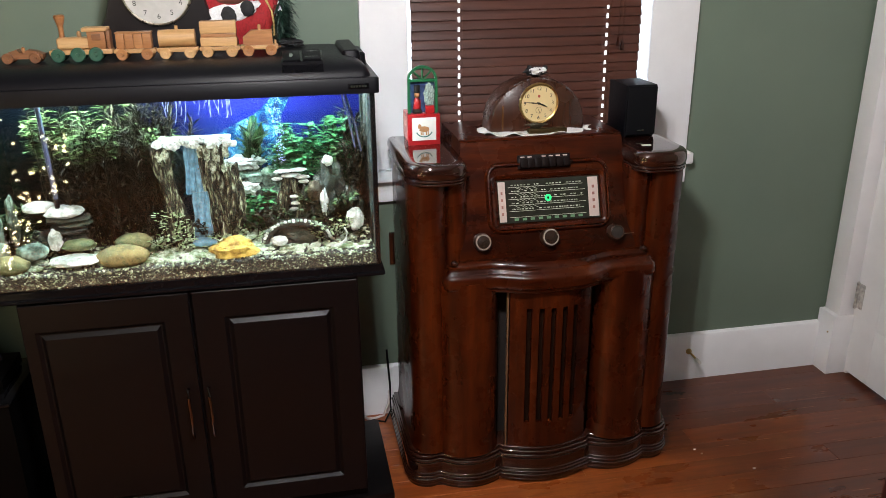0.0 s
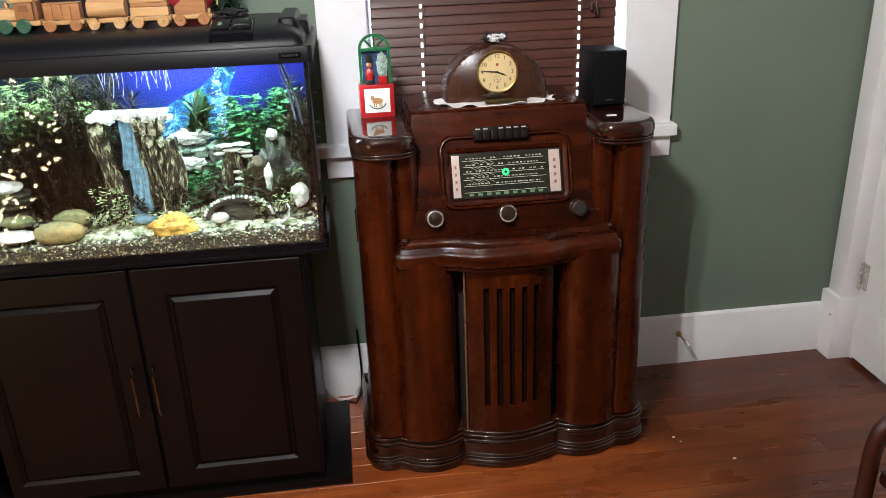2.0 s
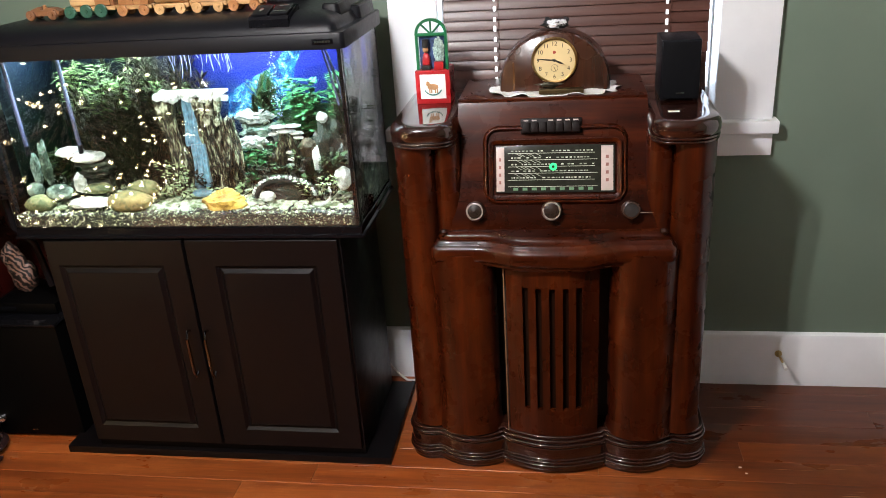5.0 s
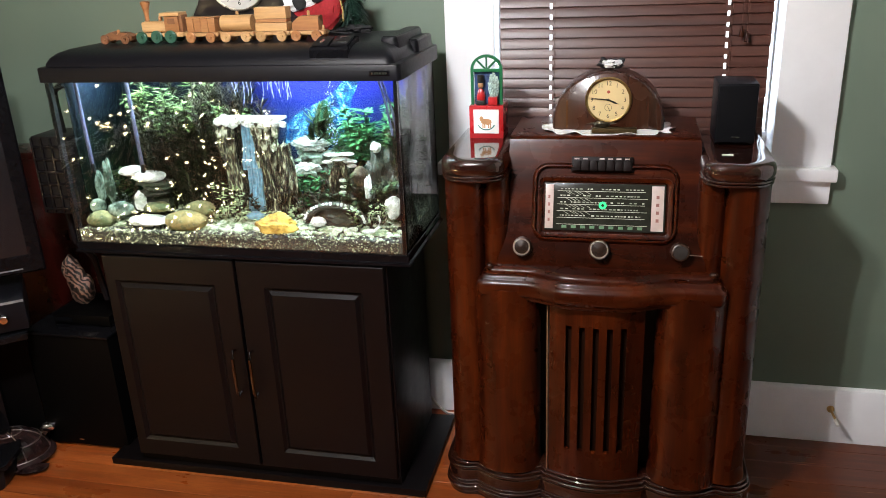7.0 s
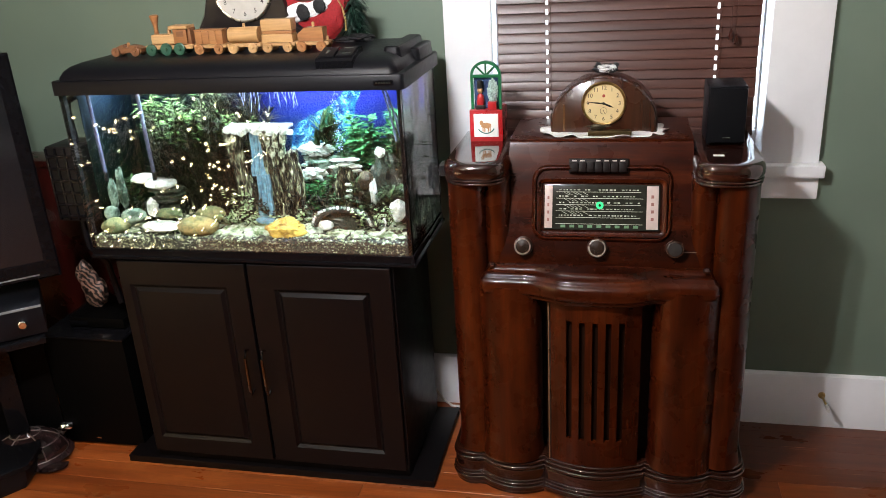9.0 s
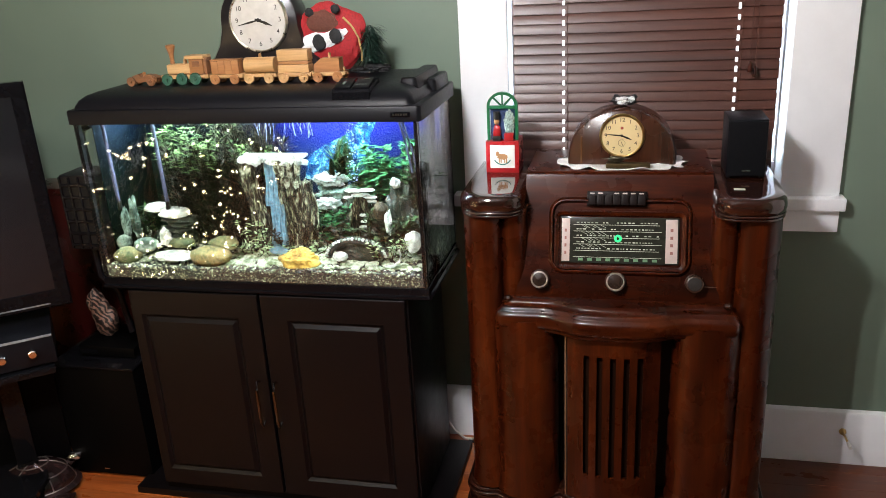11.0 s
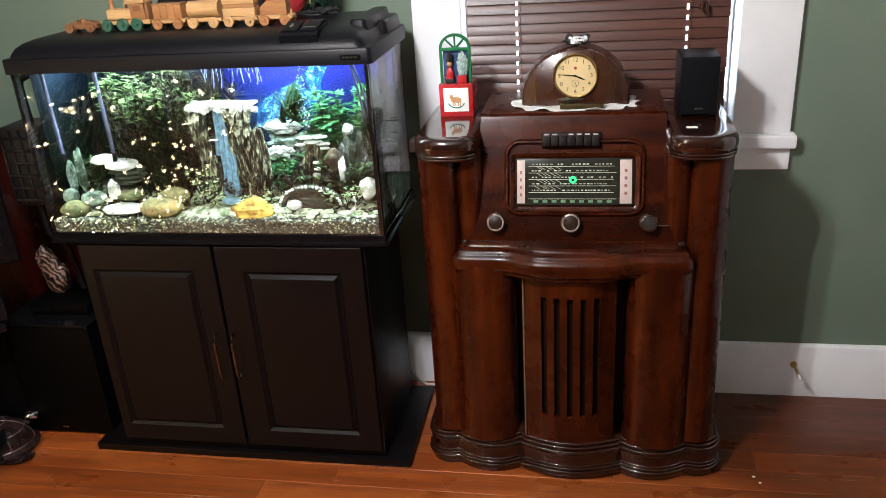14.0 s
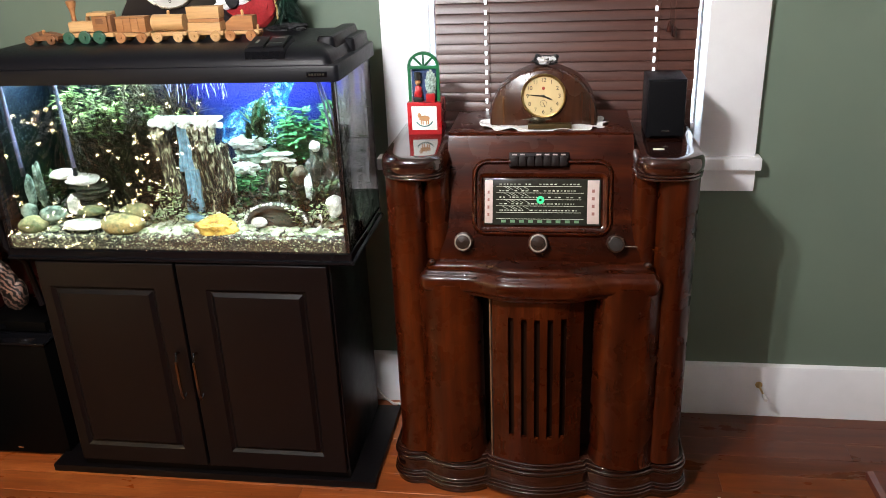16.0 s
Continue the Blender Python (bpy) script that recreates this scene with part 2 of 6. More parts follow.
def arc(cx, cy, r, a0, a1, n):
    return [(cx + r * math.cos(radians(a0 + (a1 - a0) * i / n)), cy + r * math.sin(radians(a0 + (a1 - a0) * i / n))) for i in range(n + 1)]


def blob(center, size, seed=0, rough=0.25, sub=3, freq=2.2, bm=None, flat=None):
    """A lumpy stone-like form."""
    one = bmesh.new()
    bmesh.ops.create_icosphere(one, subdivisions=sub, radius=1.0)
    for v in one.verts:
        n = noise.noise(v.co * freq + Vector((seed * 7.3, seed * 3.1, seed)))
        m = noise.noise(v.co * freq * 2.7 + Vector((seed, seed * 5.7, 2)))
        v.co *= 1 + rough * n + rough * 0.45 * m + rough * 0.30 * noise.noise(v.co * freq * 6.0 + Vector((3, seed, 1)))
        if flat is not None and v.co.z < -flat:
            v.co.z = -flat
        v.co = Vector((v.co.x * size[0], v.co.y * size[1], v.co.z * size[2])) + Vector(center)
    return joined(bm, one)


def writing(name, body, size, mat, parent, m, align="CENTER", depth=0.0003):
    cu = bpy.data.curves.new(name, "FONT")
    cu.body, cu.size, cu.align_x, cu.align_y, cu.extrude = body, size, align, "CENTER", depth
    ob = new(name, cu)
    bpy.context.view_layer.update()
    me = bpy.data.meshes.new_from_object(ob.evaluated_get(bpy.context.evaluated_depsgraph_get()))
    bpy.data.objects.remove(ob)
    bpy.data.curves.remove(cu)
    me.materials.clear()
    me.materials.append(mat)
    out = new(name, me)
    out.parent = parent
    out.matrix_basis = m
    return out


# ---- room ----
WX0, WX1, WY0, WY1, H = -3.4, 2.02, -4.4, 2.325, 2.62
WIN = (0.405, 1.175, 0.868, 2.12)  # the window's opening: x from, x to, z from, z to
DOOR = (1.42, 2.225, 2.06)  # the door's opening: y from, y to, height


def wall(name, pieces, label):
    bm = None
    for p in pieces:
        bm = box(*p, 0, bm=bm)
    return tagged(part(name, bm, M_WALL, smooth=0), label, "wall", kind="structure")


wall("wall_north", [(WX0, WIN[0], WY1, WY1 + 0.14, 0, H), (WIN[1], WX1 + 0.12, WY1, WY1 + 0.14, 0, H),
                    (WIN[0], WIN[1], WY1, WY1 + 0.14, 0, WIN[2]), (WIN[0], WIN[1], WY1, WY1 + 0.14, WIN[3], H)], "sage green painted plaster wall with a window")
wall("wall_east", [(WX1, WX1 + 0.12, DOOR[1], WY1, 0, H), (WX1, WX1 + 0.12, WY0, DOOR[0], 0, H), (WX1, WX1 + 0.12, DOOR[0], DOOR[1], DOOR[2], H)], "sage green painted wall with a white door")
wall("wall_west", [(WX0 - 0.12, WX0, WY0, WY1 + 0.14, 0, H)], "plain sage green painted wall")
wall("wall_south", [(WX0 - 0.12, WX1 + 0.12, WY0 - 0.12, WY0, 0, H)], "plain sage green painted wall")
# the unseen ceiling is kept grey so that it bounces less light
tagged(part("ceiling", box(WX0 - 0.12, WX1 + 0.12, WY0 - 0.12, WY1 + 0.14, H, H + 0.1, 0), M_CEIL, smooth=0), "plain grey ceiling, out of view", "ceiling", kind="structure")

# baseboards
bb = tagged(new("baseboard"), "tall white painted wooden baseboard, scuffed", "baseboard", kind="structure")
for x0, x1 in ((WX0, 1.940),):
    prof = [(0, 0), (-0.018, 0), (-0.018, 0.172), (-0.015, 0.179), (-0.006, 0.184), (0, 0.184)]
    part("board", rings([[(x, WY1 + a, b) for a, b in prof] for x in (x0, x1)]), M_WHITE, bb)
prof = [(0, 0), (0.018, 0), (0.018, 0.172), (0.006, 0.184), (0, 0.184)]
part("board", rings([[(WX0 + a, y, b) for a, b in prof] for y in (WY0, WY1 - 0.02)]), M_WHITE, bb)
part("board", rings([[(WX1 - a, y, b) for a, b in prof] for y in (WY0, DOOR[0] - 0.12)]), M_WHITE, bb)

# window: casing, jambs, sill, sashes, pane
win = tagged(new("window_1"), "tall white painted wooden window behind a closed blind", "window", kind="structure")
part("casing", box(0.268, 0.408, WY1 - 0.022, WY1, 0.868, 2.12, 0.003), M_WHITE, win)
part("casing", box(1.172, 1.328, WY1 - 0.022, WY1, 0.868, 2.12, 0.003), M_WHITE, win)
part("casing", box(0.25, 1.345, WY1 - 0.026, WY1, 2.12, 2.27, 0.004), M_WHITE, win)
part("jamb", box(WIN[0] - 0.02, WIN[0] + 0.004, WY1 - 0.016, WY1 + 0.14, 0.868, 2.12, 0.002), M_WHITE, win)
part("jamb", box(WIN[1] - 0.004, WIN[1] + 0.02, WY1 - 0.016, WY1 + 0.14, 0.868, 2.12, 0.002), M_WHITE, win)
part("window_sill", box(0.235, 1.343, WY1 - 0.048, WY1 + 0.14, 0.831, 0.8685, 0.006, 3), M_WHITE, win)
part("apron", box(0.262, 1.334, WY1 - 0.02, WY1, 0.762, 0.8315, 0.004), M_WHITE, win)
for z0, z1 in ((0.869, 0.94), (2.06, 2.12), (1.48, 1.53)):
    part("sash_rail", box(WIN[0] + 0.004, WIN[1] - 0.004, WY1 + 0.085, WY1 + 0.125, z0, z1, 0.004), M_WHITE, win)
for x0, x1 in ((WIN[0] + 0.004, WIN[0] + 0.018), (WIN[1] - 0.010, WIN[1] - 0.004)):
    part("sash_stile", box(x0, x1, WY1 + 0.088, WY1 + 0.122, 0.94, 2.06, 0.003), M_WHITE, win)
pane = part("pane", box(WIN[0] + 0.018, WIN[1] - 0.010, WY1 + 0.103, WY1 + 0.107, 0.94, 2.06, 0), M_GLASS, win)
pane.visible_shadow = False

# daylight outside the window
tagged(part("backdrop", box(-1.6, 3.2, WY1 + 1.2, WY1 + 1.22, -0.2, 3.6, 0), glow("overcast_daylight", (0.70, 0.85, 1.0), 11.0), smooth=0), "pale overcast daylight outside the window", "backdrop", kind="structure")

# the blind, closed, in the window's opening
blind = thing("venetian_blind", 0.784, WY1 + 0.012, 0.876, "closed reddish-brown wooden slatted blind in a white window", "blind")
HALF = 0.362
slat_prof = []
for s in range(7):
    a = -0.020 + 0.040 * s / 6
    slat_prof.append((a, 0.0022 * (1 - (a / 0.020) ** 2)))
ring = [(a, b + 0.0013) for a, b in slat_prof] + [(a, b - 0.0013) for a, b in slat_prof[::-1]]
tilt = radians(68)
ring = [(a * math.cos(tilt) - b * math.sin(tilt), a * math.sin(tilt) + b * math.cos(tilt)) for a, b in ring]
slat = mesh_of("slat", rings([[(x, y, z) for y, z in ring] for x in (-HALF, HALF)]), M_BLIND, 50)
z = 0.030
i = 0
while z < 1.15:
    ob = new("slat", slat)
    ob.parent = blind
    ob.matrix_basis = pose(random.uniform(-0.0015, 0.0015), 0, z, random.uniform(-2.5, 2.5), random.uniform(-0.15, 0.15), 0)
    z += 0.0277
part("bottom_rail", box(-HALF, HALF, -0.018, 0.018, 0.0, 0.022, 0.004), M_BLIND, blind)
part("head_rail", box(-HALF, HALF, -0.025, 0.03, 1.165, 1.225, 0.004), M_BLIND, blind)
M_CORD = plain("white_cord", (0.75, 0.73, 0.70), 0.8)
M_HOLE_GLOW = glow("cord_hole_daylight", (0.92, 0.96, 1.0), 3.2)

# ---- console radio ----
radio = thing("console_radio", 0.728, 2.25, 0, "antique walnut console radio with rounded pillars and a lit dial", "radio")


def mirrored(left):
    """A half outline given from the back left to the middle, completed on the right."""
    return left + [(-x, y) for x, y in left[::-1] if abs(x) > 1e-6]


def bead(z0, z1, d, n=9):
    r = (z1 - z0) / 2
    return [(d + r * math.sin(math.pi * k / n), z0 + r - r * math.cos(math.pi * k / n)) for k in range(n + 1)]


def lobe(u0, v0, u1, v1, bulge, n=10):
    out = []
    for k in range(n + 1):
        s = k / n
        out.append((u0 + (u1 - u0) * s, v0 + (v1 - v0) * s - bulge * math.sin(math.pi * s) ** 0.8))
    return out


# base, stepped out from the pillars to the middle
left = [(-0.414, 0.0)] + arc(-0.350, -0.316, 0.064, 180, 296, 9) + lobe(-0.312, -0.378, -0.140, -0.384, 0.030, 10) + [(-0.134 + 0.134 * k / 8, -0.392 - 0.034 * math.sin(math.pi / 2 * k / 8)) for k in range(9)]
BASE = mirrored(left)
profile = [(-0.010, 0.008), (-0.004, 0.009), (0.0, 0.013), (0.001, 0.022)] + bead(0.024, 0.033, 0.0) + bead(0.034, 0.043, -0.002) + bead(0.044, 0.051, -0.004) + [(-0.004, 0.053), (-0.003, 0.078), (-0.004, 0.086)]
profile += bead(0.087, 0.098, -0.005) + bead(0.099, 0.110, -0.009) + bead(0.111, 0.121, -0.013) + [(-0.018, 0.124), (-0.032, 0.127)]
part("base", moulded(BASE, profile), M_RADIO_DARK, radio, "dark stepped mahogany plinth with beaded mouldings", smooth=60)
half = [(-0.410, -0.01)] + arc(-0.350, -0.316, 0.060, 180, 290, 8) + lobe(-0.312, -0.374, -0.140, -0.380, 0.028, 8) + [(-0.140, -0.01)]
for s in (-1, 1):
    part("foot", moulded(half if s < 0 else [(-x, y) for x, y in half[::-1]], [(-0.002, 0.0), (0.0, 0.002), (0.0, 0.0095)]), M_RADIO_DARK, radio)

# inner case, coloured near black so the gaps between the columns look shaded
part("inner_case", box(-0.28, 0.28, -0.315, -0.002, 0.10, 0.66, 0.002), M_DARK, radio)
part("side_panel", box(-0.386, -0.27, -0.30, 0.0, 0.10, 0.93, 0.003), M_RADIO, radio)
part("side_panel", box(0.27, 0.386, -0.30, 0.0, 0.10, 0.93, 0.003), M_RADIO, radio)

# pillars: a wide outer roll and a slim inner one, under one moulded cap
for s in (-1, 1):
    outer = [(-0.390, -0.03)] + arc(-0.337, -0.320, 0.053, 180, 322, 16) + arc(-0.262, -0.316, 0.033, 212, 352, 10) + [(-0.228, -0.03)]
    outer = outer if s < 0 else [(-x, y) for x, y in outer[::-1]]
    flare = [(0.006, 0.118), (0.003, 0.135), (0.0, 0.16), (0.0, 0.5), (0.0, 0.92), (0.001, 0.938)]
    pillar = part("pillar", moulded(outer, flare), M_RADIO, radio)
    cap = [(-0.394, -0.002)] + arc(-0.322, -0.314, 0.072, 180, 266, 10) + arc(-0.286, -0.332, 0.052, 276, 350, 8) + [(-0.232, -0.05), (-0.232, -0.002)]
    cap = cap if s < 0 else [(-x, y) for x, y in cap[::-1]]
    prof = [(-0.006, 0.926)] + bead(0.928, 0.936, -0.003) + bead(0.937, 0.944, -0.001) + [(0.002, 0.946), (0.0038, 0.956), (0.0034, 0.966), (0.0006, 0.976), (-0.005, 0.982), (-0.013, 0.9848), (-0.03, 0.9855)]
    part("pillar_cap", moulded(cap, prof), M_RADIO_DARK, pillar, "glossy dark rounded pillar cap", smooth=60)

# sloping control panel
PANEL = [(-0.224, 1.0135, 0.228), (-0.246, 1.0130, 0.230), (-0.254, 1.009, 0.2315), (-0.258, 1.001, 0.2325), (-0.291, 0.903, 0.238), (-0.327, 0.797, 0.245), (-0.340, 0.758, 0.2485), (-0.347, 0.732, 0.251), (-0.351, 0.712, 0.254), (-0.352, 0.690, 0.256)]
stack = []
for v, z, w in [(-0.002, 1.0135, 0.227)] + PANEL:
    stack.append([(-w, v, z), (w, v, z)])
bm = bmesh.new()
rows = [[bm.verts.new(p) for p in r] for r in stack]
low = [[bm.verts.new((p[0], -0.002, p[2])) for p in r] for r in stack[1:]]
for a, b in zip(rows, rows[1:]):
    bm.faces.new((a[0], a[1], b[1], b[0]))
prev = rows[0]
for k, (r, l) in enumerate(zip(rows[1:], low)):
    for e in (0, 1):
        bm.faces.new([q for q in (prev[e], rows[k][e] if k else None, r[e], l[e]) if q is not None][:4])
    prev = l
bm.faces.new((rows[-1][0], rows[-1][1], low[-1][1], low[-1][0]))
part("control_panel", bm, M_RADIO_H, radio, smooth=30)
part("top_board", box(-0.233, 0.233, -0.250, 0.0, 1.0105, 1.0165, 0.0028, 3), M_RADIO_H, radio)

SLOPE = math.degrees(math.atan2(0.036, 0.106))


def on_panel(u, s, out=0.0):
    """A place on the sloping panel: across, and up the slope from the dial's lower edge."""
    k = radians(SLOPE)
    return Matrix.Translation((u, -0.327 + s * math.sin(k), 0.797 + s * math.cos(k))) @ Matrix.Rotation(radians(90 - SLOPE), 4, "X") @ Matrix.Translation((0, 0, out))


# dial: recessed plate, bezel, pale ends, rows of marks, green eye
M_DIAL = plain("dial_glass", (0.022, 0.022, 0.017), 0.12, vary=0.3, scale=60)
M_IVORY = plain("dial_ivory", (0.50, 0.40, 0.36), 0.4, vary=0.12)
M_MARK = plain("dial_mark", (0.46, 0.48, 0.38), 0.5)
M_MARK_DIM = plain("dial_mark_dim", (0.22, 0.25, 0.18), 0.5)
M_MARK_RED = plain("dial_red", (0.26, 0.11, 0.09), 0.5)
M_MARK_GREEN = plain("dial_green", (0.09, 0.20, 0.10), 0.5)
dial = part("dial", box(-0.139, 0.154, -0.002, 0.116, 0.000, 0.004, 0.001), M_DIAL, radio, "dark glass tuning dial with pale printed scales", on_panel(0, 0, 0.001))
part("end_strip", box(-0.137, -0.117, 0.002, 0.112, 0.004, 0.0055, 0.0005), M_IVORY, dial)
part("end_strip", box(0.121, 0.150, 0.002, 0.112, 0.004, 0.0055, 0.0005), M_IVORY, dial)
rnd = random.Random(4)
bm = bmesh.new()
dim = bmesh.new()
for r in range(6):
    y = 0.013 + 0.0165 * r
    box(-0.108, 0.112 - 0.006 * (r % 2), y, y + 0.0011, 0.004, 0.0047, 0, bm=bm)
    x = -0.100
    while x < 0.10:
        w = rnd.uniform(0.003, 0.008)
        if r == 0:
            x += 0.0
        elif rnd.random() < 0.85:
            box(x, x + w, y + 0.0045, y + 0.0075, 0.004, 0.0047, 0, bm=bm if rnd.random() < 0.6 else dim)
        x += w + rnd.uniform(0.002, 0.005)
    if r in (2, 3, 4, 5):
        for k in range(5):
            x = -0.090 + 0.012 * k + rnd.uniform(-0.003, 0.003)
            one = box(x, x + 0.016, y - 0.0004, y + 0.0004, 0.004, 0.0046, 0)
            bmesh.ops.rotate(one, cent=(x, y, 0), matrix=Matrix.Rotation(radians(-28), 3, "Z"), verts=one.verts)
            joined(bm, one)
part("scale_marking", bm, M_MARK, dial, smooth=0, kind="stuff")
part("scale_marking", dim, M_MARK_DIM, dial, smooth=0, kind="stuff")
bm = bmesh.new()
for k in range(9):
    box(-0.095 + 0.023 * k, -0.083 + 0.023 * k, 0.004, 0.011, 0.004, 0.0046, 0, bm=bm)
part("band_marks", bm, M_MARK_GREEN, dial, smooth=0, kind="stuff")
bm = bmesh.new()
for k in range(4):
    box(0.132, 0.139, 0.024 + 0.019 * k, 0.032 + 0.019 * k, 0.0055, 0.0061, 0, bm=bm)
    box(-0.130, -0.125, 0.020 + 0.019 * k, 0.028 + 0.019 * k, 0.0055, 0.0061, 0, bm=bm)
part("end_marks", bm, M_MARK_RED, dial, smooth=0, kind="stuff")
eye_glass = part("tuning_eye", lathe([(0.001, 0.0052), (0.0095, 0.0052), (0.0095, 0.0062), (0.001, 0.0064)], 24), glow("green_eye", (0.02, 0.9, 0.26), 1.6), dial, "glowing green round tuning eye", Matrix.Translation((0.004, 0.062, 0)))
part("eye_cap", lathe([(0.001, 0.0064), (0.0036, 0.0064), (0.0030, 0.0082), (0.001, 0.0085)], 16), M_DIAL, eye_glass)

# bezel round the dial, arched at the top
def frame_ring(x0, x1, y0, y1, r, depth_profile, m, name, mat, label=""):
    outline = rounded_rect(x0, x1, y0, y1, r, 7)
    return part(name, rings([[(p.x, p.y, z) for p in grown(outline, d)] for d, z in depth_profile] + [[(p.x, p.y, depth_profile[0][1]) for p in grown(outline, depth_profile[0][0])]], caps=False), mat, radio, label, m)


frame_ring(-0.145, 0.160, -0.008, 0.120, 0.008, [(0, 0), (0, 0.0055), (0.002, 0.0062), (0.006, 0.0080), (0.0085, 0.0100), (0.0105, 0.0100), (0.0115, 0.0)], on_panel(0, 0), "dial_bezel", M_RADIO)
frame_ring(-0.160, 0.175, -0.021, 0.155, 0.030, [(0, 0), (0, 0.0095), (0.002, 0.0115), (0.005, 0.0105), (0.007, 0.007), (0.009, 0.003), (0.011, 0.0)], on_panel(0, 0), "panel_moulding", M_RADIO)

# push buttons
M_BUTTON = plain("brown_bakelite", (0.006, 0.003, 0.0026), 0.5, spec=0.12)
keys = part("button_bank", box(-0.076, 0.074, 0.130, 0.168, 0.0, 0.009, 0.002), M_BUTTON, radio, "row of dark brown push buttons", on_panel(0, 0.014))
for k in range(7):
    x = -0.0715 + 0.0203 * k
    b = part("button", box(x, x + 0.0193, 0.132, 0.158, 0.008, 0.021, 0.0025), M_BUTTON, keys)
    if k not in (2,):
        part("tab", box(x + 0.003, x + 0.015, 0.1605, 0.1640, 0.009, 0.0102, 0.0004), M_IVORY, keys)

# knobs
M_OLDTIN = plain("dull_tin", (0.20, 0.16, 0.13), 0.4, 0.6)
M_KNOB = plain("knob_bakelite", (0.035, 0.016, 0.010), 0.28)
M_RING = plain("knob_pale_ring", (0.27, 0.22, 0.18), 0.35)
for u, r in ((-0.191, 0.0225), (0.0, 0.0235), (0.193, 0.0215)):
    k = part("knob", lathe([(r + 0.003, 0.0), (r + 0.002, 0.006), (r, 0.018), (r - 0.002, 0.022), (0.004, 0.022), (0.0005, 0.022)], 28), M_KNOB, radio, "dark round knob with a pale ring", on_panel(u, -0.047))
    part("knob_ring", lathe([(r - 0.0042, 0.0225), (r - 0.0012, 0.0218), (r - 0.0008, 0.0232), (r - 0.0034, 0.0241), (r - 0.0042, 0.0225)], 28), M_RING if u < 0.1 else M_KNOB, k)
    part("knob_hub", lathe([(r - 0.005, 0.021), (r - 0.005, 0.0235), (0.006, 0.0255), (0.0005, 0.026)], 28), M_DARK if u > 0.1 else plain("knob_cap_brown", (0.022, 0.012, 0.008), 0.25), k)
part("key_stem", tube([(0.0, 0, 0), (0.034, 0, 0.001)], 0.0009, 6), M_OLDTIN, radio, "", on_panel(0.212, -0.053, 0.012))

# shelf
left = [(-0.304, -0.20)] + arc(-0.282, -0.378, 0.022, 180, 265, 6)
for k in range(17):
    s = k / 16
    u = -0.270 + 0.270 * s
    t = min(1, max(0, (u + 0.185) / 0.11))
    left.append((u, -0.402 - 0.030 * (t * t * (3 - 2 * t)) - 0.008 * max(0, 1 - (u / 0.12) ** 2)))
prof = [(-0.034, 0.618), (-0.018, 0.620), (-0.011, 0.624), (-0.008, 0.629), (-0.009, 0.634), (-0.003, 0.636), (0.0, 0.641), (0.0015, 0.650), (0.001, 0.667), (-0.002, 0.674), (-0.008, 0.678), (-0.011, 0.681), (-0.012, 0.686), (-0.018, 0.691)]
part("shelf", moulded(mirrored(left), prof), M_RADIO_H, radio, "serpentine moulded shelf below the dial", smooth=60)
upper = [(-0.284, -0.20)] + arc(-0.268, -0.366, 0.016, 180, 265, 6) + [(u, v + 0.020) for u, v in left if u > -0.262 and v < -0.39]
part("shelf_step", moulded(mirrored(upper), [(0.0, 0.688), (0.0, 0.6915), (-0.009, 0.694), (-0.012, 0.697), (-0.0140, 0.702), (-0.0155, 0.706)]), M_RADIO_H, radio, smooth=60)
for s in (-1, 1):
    part("scroll", lathe([(0.0005, 0.0), (0.010, 0.002), (0.011, 0.008), (0.006, 0.013), (0.0005, 0.014)], 14), M_RADIO_DARK, radio, "", Matrix.Translation((s * 0.272, -0.368, 0.701)))

# bowed columns
for s in (-1, 1):
    c = 0.2300 * s
    pts = [(c + 0.0850 * math.cos(radians(180 + 180 * k / 22)), -0.335 - 0.073 * math.sin(radians(180 * k / 22)) ** 0.8) for k in range(23)]
    part("column", moulded(pts, [(0.006, 0.115), (0.003, 0.132), (0, 0.155), (0, 0.4), (0, 0.655)]), M_RADIO, radio, "bowed walnut column")

# bowed grille with five slots
def bow(u):
    return -0.384 - 0.030 * (1 - (u / 0.118) ** 2)


SLOTS = [(-0.068 + 0.034 * k - 0.0075, -0.068 + 0.034 * k + 0.0075) for k in range(5)]
cuts = sorted({-0.118, -0.100, 0.100, 0.118, *[c for p in SLOTS for c in p]})
bm = bmesh.new()
for a, b in zip(cuts, cuts[1:]):
    slot = any(abs(a - p[0]) < 1e-6 for p in SLOTS)
    for z0, z1 in (((0.122, 0.205), (0.568, 0.652)) if slot else ((0.122, 0.652),)):
        rings([[(a, bow(a), z), (b, bow(b), z), (b, bow(b) + 0.012, z), (a, bow(a) + 0.012, z)] for z in (z0, z1)], bm)
bmesh.ops.remove_doubles(bm, verts=bm.verts, dist=1e-5)
part("grille", bm, M_RADIO, radio, "bowed walnut grille with five tall slots", smooth=40)
part("grille_cloth", rings([[(u, bow(u) + 0.0135, z) for u in (-0.10, -0.05, 0, 0.05, 0.10)] + [(u, bow(u) + 0.0155, z) for u in (0.10, 0.05, 0, -0.05, -0.10)] for z in (0.19, 0.59)]), plain("brown_grille_cloth", (0.012, 0.0045, 0.0020), 0.9, vary=0.4, scale=700, bump=0.4, spec=0.05), radio)
bm = bmesh.new()
for p in SLOTS:
    c = (p[0] + p[1]) / 2
    lathe([(0.0075, 0), (0.0068, 0.003), (0.0005, 0.005)], 10, Matrix.Translation((c, bow(c) + 0.006, 0.203)), bm)
part("slot_foot", bm, M_RADIO, radio)
